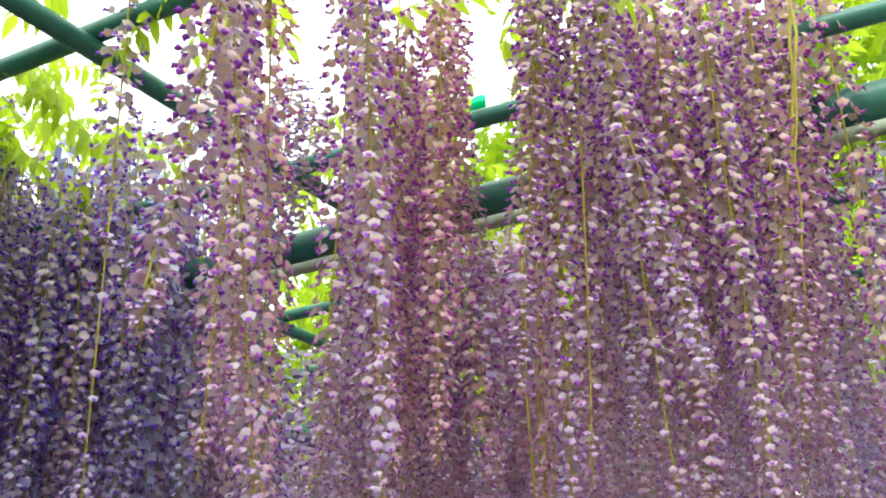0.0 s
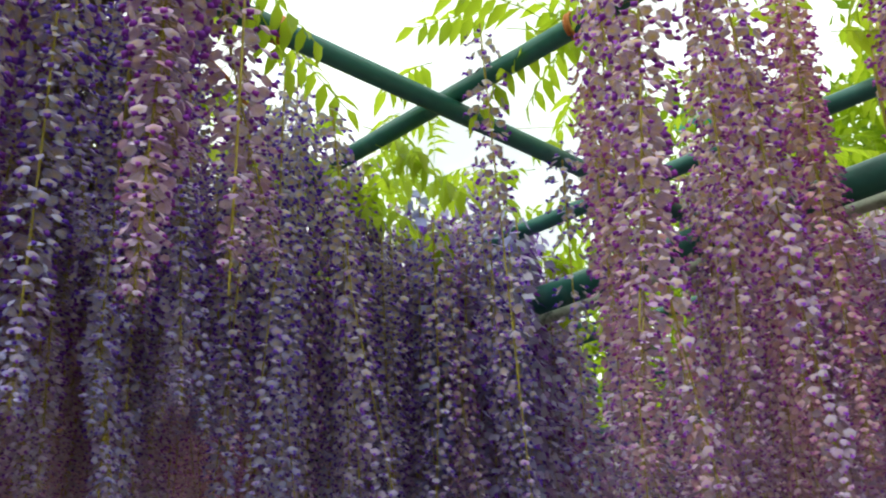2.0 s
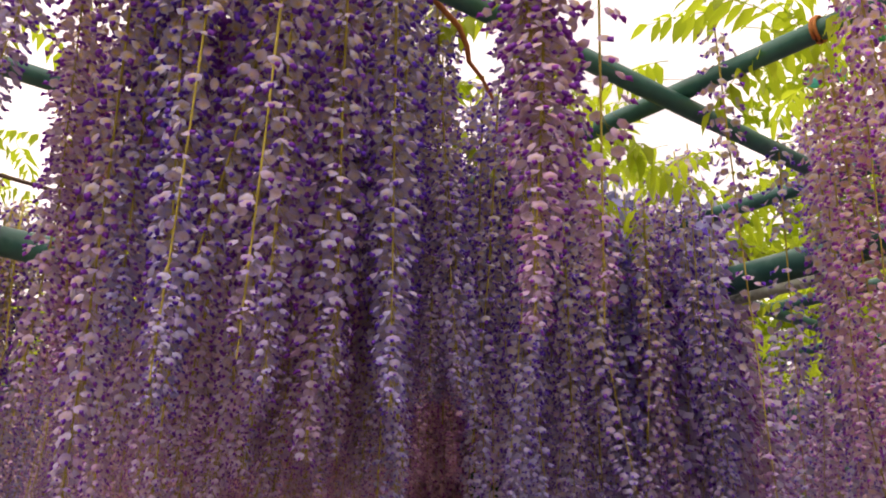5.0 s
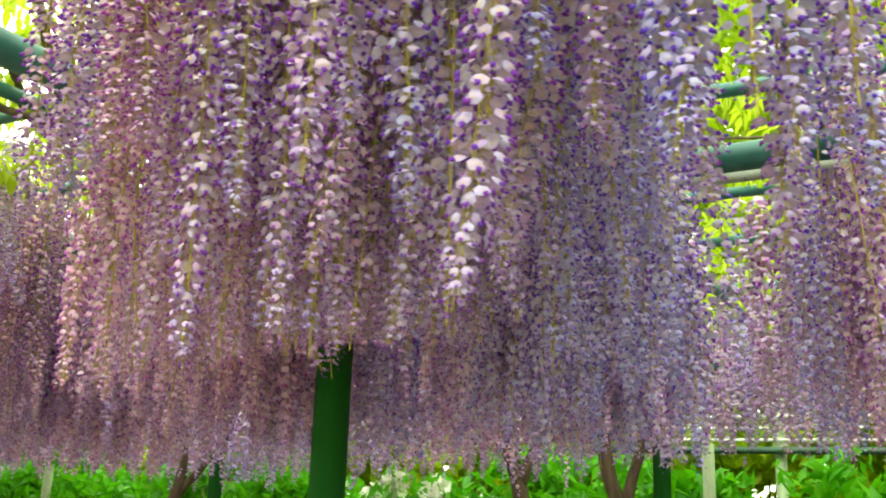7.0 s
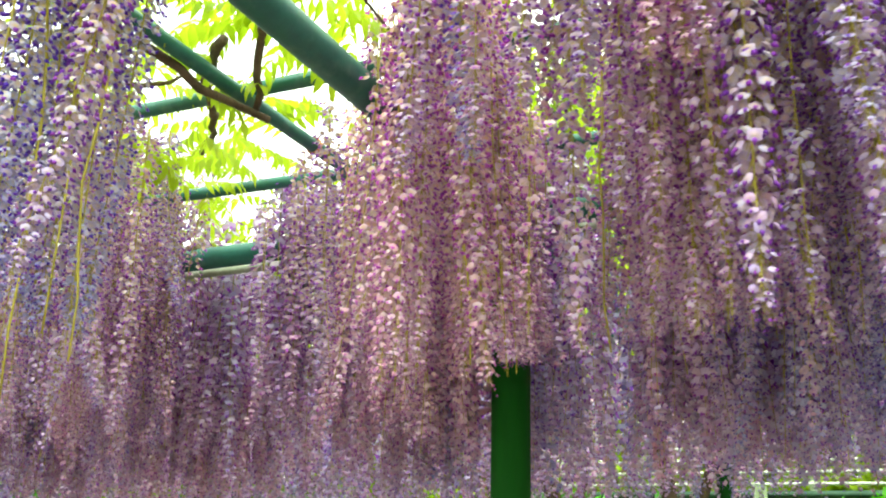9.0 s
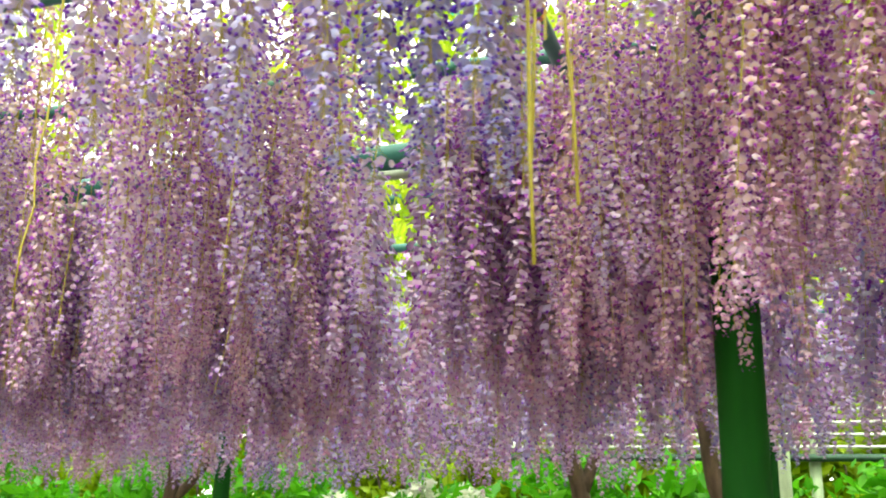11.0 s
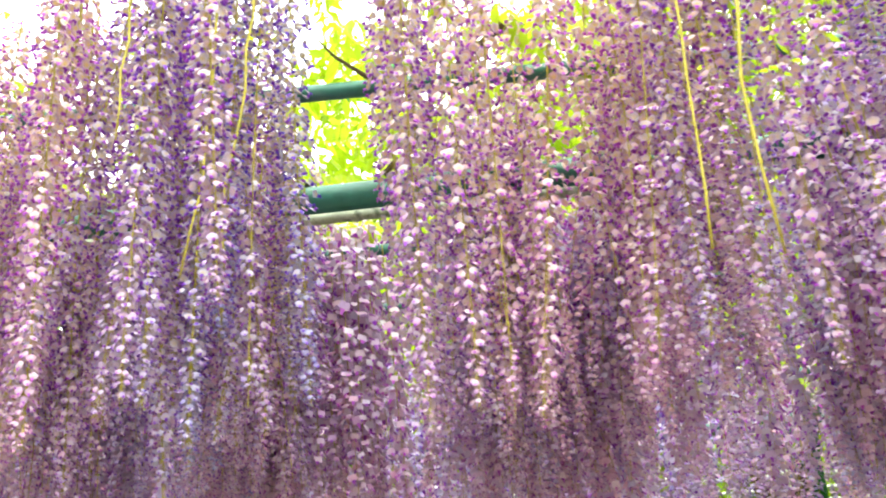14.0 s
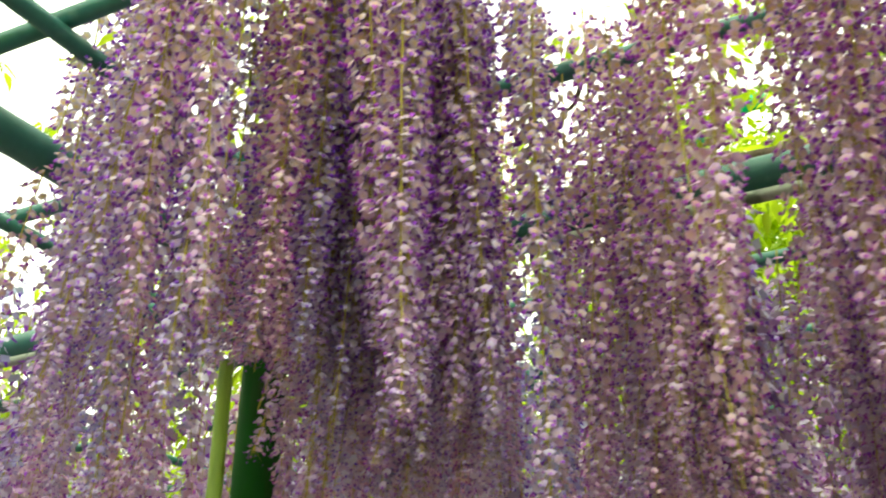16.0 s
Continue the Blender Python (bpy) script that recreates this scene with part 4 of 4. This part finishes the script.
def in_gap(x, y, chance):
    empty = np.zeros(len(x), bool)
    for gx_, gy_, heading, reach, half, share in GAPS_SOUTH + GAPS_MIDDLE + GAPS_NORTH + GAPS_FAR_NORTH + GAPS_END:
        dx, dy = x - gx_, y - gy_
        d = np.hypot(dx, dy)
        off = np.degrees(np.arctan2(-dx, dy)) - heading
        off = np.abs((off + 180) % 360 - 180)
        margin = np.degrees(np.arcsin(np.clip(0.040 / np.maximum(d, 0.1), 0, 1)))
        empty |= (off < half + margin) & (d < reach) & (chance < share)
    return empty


def low_limit(x, y):
    """Clusters before the middle post end higher, and leave it in sight."""
    limit = np.full(len(x), 0.0)
    for sx, sy, heading, reach, half, up, eye in SHORT:
        dx, dy = x - sx, y - sy
        d = np.hypot(dx, dy)
        off = np.abs((np.degrees(np.arctan2(-dx, dy)) - heading + 180) % 360 - 180)
        inside = (off < half + 1.2) & (d < 2.75)
        limit = np.where(inside, np.maximum(limit, eye + d * np.tan(np.radians(up))), limit)
    return limit


STEP = 0.165
ix, iy = np.meshgrid(np.arange(-6.1, 6.5, STEP), np.arange(-6.5, 10.3, STEP), indexing="ij")
cx = (ix + rng.uniform(-0.5, 0.5, ix.shape) * STEP).ravel()
cy = (iy + rng.uniform(-0.5, 0.5, iy.shape) * STEP).ravel()
chance = rng.random(len(cx))
keep = (cx > 2.25) | (cx < -1.25) | (cy < -1.7) | ((cy > 6.6) & (cx > 0.8)) | ((cy > 5.6) & (cx < 0.95))
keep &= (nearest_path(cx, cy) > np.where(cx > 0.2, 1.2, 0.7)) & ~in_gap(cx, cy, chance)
# Clusters west of x = -3.4 are unseen, added to block low light.
keep &= (cx > 0.2) | ((cy > 5.4) & (cx > -1.2)) | (cx < -3.4) & (rng.random(len(cx)) < 0.4)
keep &= (cx > 0.2) | (cy < 1.0) | (cy > 5.4) | (cx < -2.6) | (rng.random(len(cx)) < 0.35)
# Clusters south of y = -1 are unseen, added to shade those in view.
keep &= (cx > 1.2) | (cy > -1.0) | (cy < -3.6) & (rng.random(len(cx)) < 0.4)
PLACED += [(1.85, 1.98, 2.5, 0), (1.90, 2.06, 2.45, 0), (1.79, 2.03, 2.54, 0), (1.96, 1.93, 2.5, 0), (1.73, 1.93, 2.45, 0)]  # before the middle post
PLACED += [(x, y, 2.48, 1.64) for x, y in ((0.59, 2.30), (0.70, 2.33), (0.62, 2.42), (0.52, 2.28), (0.40, 2.08), (0.33, 2.2), (0.42, 2.27), (0.50, 2.36), (0.30, 2.42), (0.41, 2.46), (0.55, 2.52), (0.34, 2.58), (0.46, 2.64), (0.40, 2.78), (0.30, 2.70))]  # beside the aisle
PLACED += [(x, y, 2.47, low) for x, y, low in ((0.54, 0.21, 1.72), (0.50, 0.25, 1.84), (0.57, 0.27, 1.77), (0.60, 0.19, 1.76), (0.52, 0.47, 1.66), (0.48, 0.51, 1.62), (0.45, 0.45, 1.70),
                                               (0.41, 0.52, 1.66), (0.36, 0.43, 1.72), (0.38, 0.49, 1.68), (0.31, 0.52, 1.70), (0.28, 0.60, 1.66), (0.34, 0.63, 1.68), (0.40, 0.62, 1.66), (0.36, 0.73, 1.64), (0.31, 0.71, 1.70), (0.43, 0.80, 1.62), (0.35, 0.86, 1.62))]  # hanging into the aisle
PLACED += [(x, y, 2.40, 0) for x, y in ((1.03, 0.77), (1.09, 0.80), (0.98, 0.79), (1.05, 0.85), (1.11, 0.74), (1.00, 0.86))]  # under the pipe crossing
PLACED += [(x, y, 2.48, 0) for x, y in ((1.62, 5.55), (1.70, 5.68), (1.80, 5.60), (1.76, 5.80), (1.88, 5.72), (1.92, 5.88), (1.84, 5.98), (1.72, 6.02), (1.62, 5.86), (1.95, 6.05), (1.55, 5.70),
                                       (2.02, 5.70), (2.08, 5.62), (1.98, 5.55), (1.60, 6.10), (1.50, 5.95))]  # before the north post
PLACED += [(1.31, 4.03, 2.5, 0), (1.30, 4.08, 2.46, 0), (1.36, 4.00, 2.5, 0)]  # beside the north opening
PLACED += [(1.34, 2.98, 2.48, 1.92), (1.24, 3.01, 2.48, 1.92), (1.45, 2.94, 2.48, 1.95), (1.40, 2.90, 2.46, 1.92), (1.30, 2.93, 2.50, 1.90), (1.73, 0.53, 2.50, 2.14), (1.80, 0.53, 2.50, 2.16), (1.82, 0.21, 2.52, 1.98), (1.65, 0.12, 2.52, 2.08), (1.84, 0.26, 2.50, 2.02)]  # over the openings
PLACED += [(x, y, 2.48, 1.82) for x, y in ((0.40, 1.27), (0.37, 1.30), (0.44, 1.33), (0.52, 1.65), (0.55, 1.60), (0.60, 1.66), (0.48, 1.48), (0.46, 1.40))]  # at the bend of the aisle
PLACED += [(x, y, 2.60, 0) for x, y in ((0.99, 5.24), (1.03, 5.30), (1.08, 5.23), (0.95, 5.15), (1.02, 5.12), (1.34, 5.08), (1.32, 4.94), (1.41, 4.90), (1.36, 5.00), (1.44, 5.02))]  # at the far end
lot = np.random.default_rng(41).uniform((1.35, 4.3, 2.46, 0), (2.35, 5.7, 2.58, 0.001), (60, 4))
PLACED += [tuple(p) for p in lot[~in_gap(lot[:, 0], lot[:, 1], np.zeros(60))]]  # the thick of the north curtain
placed = np.array(PLACED)
# more clusters close beside each, where no gap is left open
first = placed
for share in (1.0, 0.55):
    turn, off = rng.uniform(0, 2 * np.pi, len(first)), rng.uniform(0.045, 0.085, len(first))
    beside = first + np.stack([off * np.cos(turn), off * np.sin(turn), rng.uniform(-0.05, 0.03, len(first)), 0.05 * (first[:, 3] > 0)], -1)
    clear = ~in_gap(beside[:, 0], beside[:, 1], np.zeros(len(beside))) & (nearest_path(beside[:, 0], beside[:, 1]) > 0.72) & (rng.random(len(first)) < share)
    placed = np.concatenate([placed, beside[clear]])
cx, cy = np.concatenate([placed[:, 0], cx[keep]]), np.concatenate([placed[:, 1], cy[keep]])
aisle = nearest_path(cx, cy)
top = np.concatenate([placed[:, 2] + rng.uniform(-0.04, 0.04, len(placed)), GRID_Z + rng.uniform(-0.06, 0.16, int(keep.sum()))])
bottom = 1.58 + 0.03 * np.clip(cx, 0, 3.5) + (0.065 * np.clip((4.5 - cy) / 2.0, 0, 1) - 0.03) * np.clip(cx - 3.5, 0, 2.5) + 0.05 * np.sin(cx * 2.1 + 1.0) * np.sin(cy * 1.7) + rng.normal(0, 0.07, len(cx))
bottom += (0.06 - 0.13 * np.clip((cy - 1.2) / 2.0, 0, 1)) * (cx > 2.1)
bottom = np.maximum(bottom, low_limit(cx, cy))
bottom[: len(placed)] = np.maximum(bottom[: len(placed)], placed[:, 3])
length = np.clip(top - bottom, 0.28, 1.0)

# templates: seven of each fineness, scaled along z to each cluster's length
def templates_of(seed, detail, count, fat=1.0):
    return [raceme_shape(seed + k, 0.8, detail, count, (0.02, -0.05, -0.06, -0.03, -0.06, -0.05, -0.06)[k], fat) for k in range(7)]


near_meshes = {}
for detail, count, fat in ((2, 300, 1.06), (1, 300, 1.0)):
    near_meshes[detail] = []
    for (v, f, s, e, b), stalk in templates_of(500 + 10 * detail, detail, count, fat):
        flowers = mesh_from("blossoms", v, f, [BANNER, KEEL, STALK], s, True, attributes=(("eye", e), ("strand", np.zeros(len(v))), ("bud", b)))
        near_meshes[detail].append((mesh_from("stalk", *stalk, [STALK], smooth=True), flowers))

order = np.argsort(np.where(np.arange(len(cx)) < len(placed), aisle - 10, np.where(cx > 0.2, aisle, 99.0)))
for rank, n in enumerate(order[:300]):
    stalk_mesh, flower_mesh = near_meshes[2 if rank < 56 else 1][int(rng.integers(7))]
    ob = new("wisteria_raceme", stalk_mesh)
    blossoms = new("blossoms", flower_mesh)
    blossoms.parent = ob
    tone = vine_tone(cx[n], cy[n], rng)
    blossoms.color = (tone, tone, tone, 1)
    ob.matrix_world = pose(cx[n], cy[n], top[n], rng.normal(0, 2.0), rng.normal(0, 2.0), rng.uniform(0, 360)) @ Matrix.Diagonal((1, 1, length[n] / 0.8, 1))
    colour_word = "blue-violet" if tone < 0.3 else "mauve" if tone < 0.65 else "pink-mauve"
    tagged(ob, ("long" if length[n] > 0.55 else "short") + " hanging cluster of " + colour_word + " wisteria flowers with violet keels",
           "flower cluster", "hanging wisteria clusters")

middle, rest = order[300:820], order[820:]
outer, far_off, behind = [[n for n in rest if way(cx[n], cy[n], aisle[n])] for way in (
    lambda x, y, d: x > 0.2 and d <= 2.9, lambda x, y, d: x > 0.2 and d > 2.9, lambda x, y, d: x <= 0.2)]
for detail, count, fat, chosen in ((1, 200, 1.08, middle), (0, 105, 1.80, outer), (0, 56, 2.3, far_off), (0, 20, 3.0, behind)):
    shapes = templates_of(560 + count, detail, count, fat)
    vs, fs, ss, es, bs, hs, stalks, start = [], [], [], [], [], [], [], 0
    for n in chosen:
        (v, f, s, e, b), stalk = shapes[int(rng.integers(7))]
        a = rng.uniform(0, 2 * np.pi)
        c, d = np.cos(a), np.sin(a)
        m = np.array([(c, -d, 0), (d, c, 0), (0, 0, length[n] / 0.8)])
        lean = rng.normal(0, 0.03, 2)
        w = v @ m.T
        w[:, :2] += w[:, 2:] * lean
        vs.append(w + (cx[n], cy[n], top[n]))
        fs.append(f + start)
        ss.append(s)
        es.append(e)
        bs.append(b)
        hs.append(np.full(len(v), vine_tone(cx[n], cy[n], rng)))
        start += len(v)
        w = stalk[0] @ m.T
        w[:, :2] += w[:, 2:] * lean
        stalks.append((w + (cx[n], cy[n], top[n]), stalk[1]))
    far = new("wisteria_racemes", mesh_from("wisteria_racemes", np.concatenate(vs), np.concatenate(fs), [BANNER, KEEL, STALK], np.concatenate(ss),
                                            attributes=(("eye", np.concatenate(es)), ("strand", np.concatenate(hs)), ("bud", np.concatenate(bs)))))
    far.color = (0, 0, 0, 1)
    tagged(far, "dense curtain of hanging mauve and violet wisteria clusters", "flower clusters", kind="stuff")
    far_stalks = part("stalks", joined(stalks), STALK, far, "thin yellow-green flower stalks")
    tagged(far_stalks, kind="stuff")


def flower_stalk(x, y, low_x, low_y, low_z, seed):
    """A stalk that has shed its flowers: a thin tapering rod with the stubs of the flower stems and a few last buds."""
    r = np.random.default_rng(seed)
    line = wander((x, y, 2.46), (low_x, low_y, low_z), 10, 0.006, seed)
    pieces = [tube(line, np.linspace(0.0031, 0.0017, 10), 6)]
    for k in range(34):
        at = r.uniform(0.5, 8.9)
        p = line[int(at)] + (line[int(at) + 1] - line[int(at)]) * (at % 1)
        a = k * 2.399
        pieces.append(tube([p, p + 0.008 * np.array((math.cos(a), math.sin(a), 0.5))], [0.0007, 0.0005], 3, False))
    ob = part("flower_stalk", joined(pieces), STALK)
    tagged(ob, "bare yellow-green wisteria stalk that has shed its flowers", "flower stalk", "bare stalks among the clusters")


for k, spot in enumerate(((1.16, 4.00, 1.15, 4.03, 1.78), (1.14, 4.05, 1.13, 4.09, 1.76), (1.02, 3.34, 1.02, 3.35, 1.68), (0.84, 3.30, 0.84, 3.31, 1.60), (1.04, 4.15, 1.04, 4.16, 1.95),
                          (1.75, 0.03, 1.74, 0.05, 1.63), (1.77, 0.02, 1.76, 0.05, 1.68), (1.81, 0.00, 1.81, 0.02, 1.76), (1.81, -0.05, 1.79, 0.00, 1.81), (1.87, -0.19, 1.87, -0.17, 1.92),
                          (1.81, -0.42, 1.80, -0.36, 1.83), (1.81, -0.43, 1.80, -0.33, 1.92), (0.86, 1.75, 0.88, 1.73, 1.61), (0.98, 1.41, 0.98, 1.41, 1.94),
                          (1.13, 1.58, 1.13, 1.57, 1.67), (0.42, 2.26, 0.44, 2.24, 1.50), (0.52, 2.24, 0.53, 2.22, 1.58), (0.50, 2.28, 0.51, 2.26, 1.62), (1.27, 1.30, 1.27, 1.31, 1.85), (1.25, 1.16, 1.25, 1.17, 1.73))):
    flower_stalk(*spot, 1900 + k)


# ---- trees, shrubs and fence behind ----
def leaf_cloud(centres, sizes, per, leaf, seed, flat=0.75):
    """Many small leaves about the given clump centres."""
    r = np.random.default_rng(seed)
    n = len(centres) * per
    c = np.repeat(centres, per, 0)
    spread = np.repeat(sizes, per)[:, None]
    off = r.normal(0, 1, (n, 3))
    off *= (r.random(n) ** 0.4 / np.linalg.norm(off, axis=1))[:, None]
    p = c + off * spread * (1, 1, flat)
    a = r.normal(0, 1, (n, 3)) + (0, 0, 0.3)
    a /= np.linalg.norm(a, axis=1)[:, None]
    b = np.cross(a, r.normal(0, 1, (n, 3)))
    b /= np.linalg.norm(b, axis=1)[:, None]
    c2 = np.cross(a, b)
    L = leaf * r.uniform(0.6, 1.3, n)[:, None]
    v = np.stack([p - b * L, p + c2 * L * 0.42 + a * L * 0.15, p + b * L, p - c2 * L * 0.42 + a * L * 0.15], 1).reshape(-1, 3)
    i = np.arange(n)[:, None] * 4
    f = np.concatenate([i + (0, 1, 2), i + (0, 2, 3)])
    return v, f


def tree(x, y, height, spread, seed, leaf=0.16, clumps=135, per=42):
    r = np.random.default_rng(seed)
    base = float(ground_height(np.array(x), np.array(y)))
    root = new("tree")
    root.location = (x, y, base)
    tagged(root, "tall broadleaved tree in fresh yellow-green leaf around the pergola", "tree", "trees behind the fence")
    trunk_line = wander((0, 0, -0.1), (r.normal(0, 0.3), r.normal(0, 0.3), height * 0.75), 12, 0.05, seed)
    trunk = part("trunk", tube(trunk_line, np.linspace(0.028 * height, 0.008 * height, 12), 10), BARK, root)
    limbs = []
    for k in range(9):
        at = trunk_line[3 + int(r.integers(8))]
        a = r.uniform(0, 2 * np.pi)
        tip = at + np.array([np.cos(a) * spread * 0.7, np.sin(a) * spread * 0.7, height * r.uniform(0.08, 0.25)])
        line = wander(at, tip, 9, 0.05, seed * 31 + k)
        part("limb", tube(line, np.linspace(0.010 * height, 0.003 * height, 9), 7), BARK, trunk)
        limbs.append(line)
    d = r.normal(0, 1, (clumps, 3))
    d *= (r.random(clumps) ** 0.45 / np.linalg.norm(d, axis=1))[:, None]
    lumps = 1 + 0.25 * np.sin(3 * np.arctan2(d[:, 1], d[:, 0]) + seed) * np.cos(4 * d[:, 2] + seed)
    centres = d * lumps[:, None] * (spread, spread, height * 0.44) + (0, 0, height * 0.55)
    part("crown", leaf_cloud(centres, r.uniform(0.35, 0.75, clumps) * spread / 3, per, leaf, seed + 5), TREE_LEAF, root, "crown of small yellow-green leaves", smooth=False)


# The last seven, west and south, are added out of view to shape the light.
for k, (x, y, h, s) in enumerate(((15.0, 1.0, 13.5, 4.6), (13.0, -4.0, 12.5, 4.2), (18.0, 5.2, 9.0, 4.0), (20.0, -1.5, 17.0, 5.5), (24.0, 10.0, 9.5, 4.5), (30.0, 18.0, 10.0, 5.0),
                                  (14.0, -9.0, 10.0, 4.0), (20.0, 22.0, 7.0, 3.5), (10.0, 28.0, 7.5, 3.8), (2.0, 34.0, 8.0, 4.2), (27.0, 2.5, 11.0, 5.0), (-8.0, 30.0, 8.0, 4.0), (-19.0, -3.0, 6.0, 3.4), (-18.0, 4.0, 5.5, 3.2), (-20.0, 10.0, 6.0, 3.4), (-6.0, -18.0, 6.0, 3.4), (4.0, -17.0, 5.5, 3.2), (8.6, -15.0, 6.0, 3.2), (-13.0, -12.0, 5.5, 3.2))):
    tree(x, y, h, s, 700 + k, 0.15, 170 if k < 4 else 90, 56 if k < 4 else 36)
for k, (x, y, h, s) in enumerate(((11.5, -2.2, 8.5, 3.0), (12.0, 2.4, 8.0, 3.0), (13.2, 6.3, 8.8, 3.0), (11.5, -6.5, 7.0, 2.8), (14.5, 9.5, 5.5, 2.8), (13.0, 13.5, 5.0, 2.6),
                                  (9.0, 16.5, 4.6, 2.5), (5.0, 18.0, 4.6, 2.6), (1.0, 17.5, 4.4, 2.5), (-4.0, 18.5, 4.8, 2.6))):
    tree(x, y, h, s, 740 + k, 0.13, 190, 46)


def shrub(x, y, height, spread, seed, mat, label, category="shrub", leaf=0.085, clumps=80, per=38, flowers=0):
    r = np.random.default_rng(seed)
    base = float(ground_height(np.array(x), np.array(y)))
    root = new("shrub")
    root.location = (x, y, base)
    tagged(root, label, category, "shrubs along the fence")
    for k in range(5):
        a = k * 1.26
        part("stem", tube(wander((0.05 * np.cos(a), 0.05 * np.sin(a), -0.03), (0.5 * spread * np.cos(a), 0.5 * spread * np.sin(a), height * 0.75), 6, 0.02, seed + k), np.linspace(0.018, 0.007, 6), 6), BARK, root)
    d = r.normal(0, 1, (clumps, 3))
    d *= (r.random(clumps) ** 0.4 / np.linalg.norm(d, axis=1))[:, None]
    centres = d * (spread, spread, height * 0.46) + (0, 0, height * 0.52)
    part("foliage", leaf_cloud(centres, r.uniform(0.16, 0.30, clumps), per, leaf, seed + 3), mat, root, smooth=False)
    if flowers:
        pick = centres[np.argsort(-centres[:, 2] - 0.3 * r.random(clumps))][:flowers]
        part("blossom", leaf_cloud(pick + (-0.12, 0, 0.10), r.uniform(0.08, 0.14, len(pick)), 40, 0.05, seed + 9), WHITE_PETAL, root, "white azalea flowers", smooth=False)


spot = -6.5
k = 0
while spot < 13.5:
    azalea = 3.9 < spot < 6.0
    shrub(7.35 + 0.25 * math.sin(k * 2.3), spot, (1.62 if azalea else 1.80) + 0.14 * math.sin(k * 1.7), 0.72, 900 + 20 * k, SHRUB_LEAF,
          "azalea shrub with clumps of white flowers" if azalea else "dense bright green leafy shrub beside the fence", flowers=26 if azalea else 0)
    spot += 0.85 + 0.2 * math.sin(k * 3.1)
    k += 1

for k in range(17):
    shrub(9.7 + 0.3 * math.sin(k * 1.9), -6.5 + 1.25 * k, 3.0 + 0.35 * math.sin(k * 2.7), 1.15, 1500 + 20 * k, TREE_LEAF, "tall loose yellow-green bush behind the fence", leaf=0.11, clumps=90)

fence = new("garden_fence")
tagged(fence, "white slatted fence with a dark green rail and pale posts", "fence")
for py in np.arange(-7.0, 4.6, 2.2):
    part("fence_post", rounded_box((0.09, 0.09, 2.5), (8.35, py, 1.2), 0.012), STAKE, fence)
for z in (1.99, 2.09, 2.19, 2.30):
    part("slat", rounded_box((0.022, 11.5, 0.024), (8.28, -1.3, z), 0.005), WHITE_RAIL, fence, "white painted horizontal slat")
part("rail", rounded_box((0.06, 11.5, 0.06), (8.26, -1.3, 1.90), 0.012), RAIL_DARK, fence, "dark green painted rail")
for x, y, h in ((6.75, 2.05, 1.86), (6.7, 4.7, 1.72), (6.4, 8.6, 1.62), (6.8, -0.6, 1.8)):
    stake = part("garden_stake", tube([(x, y, -0.1), (x, y, h * 0.5), (x + 0.01, y, h)], 0.045, 10), STAKE)
    tagged(stake, "pale green weathered round stake among the shrubs", "stake", "garden stakes")
shoot = part("support_cane", tube([(2.02, 5.93, -0.1), (2.018, 5.93, 0.9), (1.99, 5.926, 2.09)], [0.024, 0.022, 0.018], 12), CANE)
tagged(shoot, "bright yellow-green cane standing beside the dark post", "cane")


def streamer(name, label, centre, along, length, height, mats):
    """A limp cloth sleeve that hangs by its mouth from a line: an oval tube with a wavy, tapering tail."""
    root = new(name)
    root.location = centre
    tagged(root, label, "streamer", "cloth streamers on the line")
    s = np.linspace(-0.5, 0.5, 11)
    way = np.array((math.cos(along), math.sin(along), 0.0))
    side = np.array((-way[1], way[0], 0.0))
    for k, (low, high, mat) in enumerate(mats):
        turn = np.linspace(low, high, 7) * 2 * np.pi
        rings = []
        for a in s:
            r = 0.5 * height * (1 - 0.25 * (a + 0.5))
            mid = way * a * length + np.array((0, 0, -0.08 * height * math.sin(6 * a) - 0.2 * height * (a + 0.5)))
            rings.append([mid + r * math.sin(b) * np.array((0, 0, 1.0)) + 0.55 * r * math.cos(b) * side for b in turn])
        v = np.array(rings).reshape(-1, 3)
        f = []
        for i in range(10):
            for q in range(6):
                p = i * 7 + q
                f += [(p, p + 1, p + 8), (p, p + 8, p + 7)]
        part("panel", (v, np.array(f)), mat, root)
    return root


streamer("streamer", "emerald green cloth streamer hanging from a line above the trees", (13.03, 5.80, 9.86), 1.9, 0.50, 0.34, ((0.0, 1.0, EMERALD_CLOTH),))
fish = streamer("streamer", "turquoise and white cloth streamer with grey squares", (12.78, 6.47, 9.38), 2.2, 0.62, 0.36, ((0.0, 0.5, WHITE_CLOTH), (0.5, 1.0, TURQUOISE_CLOTH)))
for k in range(3):
    part("patch", rounded_box((0.09, 0.09, 0.10), (-0.12 - 0.14 * (k - 1) * math.cos(2.2), -0.07 - 0.14 * (k - 1) * math.sin(2.2), 0.06), 0.02), GREY_CLOTH, fish)
line_points = np.array([(10.6, 9.6, 9.8), (11.8, 7.8, 9.52), (12.78, 6.47, 9.495), (13.03, 5.80, 9.97), (14.1, 3.8, 10.3), (15.0, 1.2, 10.8)])
cord = part("line", tube(line_points, 0.006, 5), STALK)
tagged(cord, "thin line strung between the trees for cloth streamers", "line")
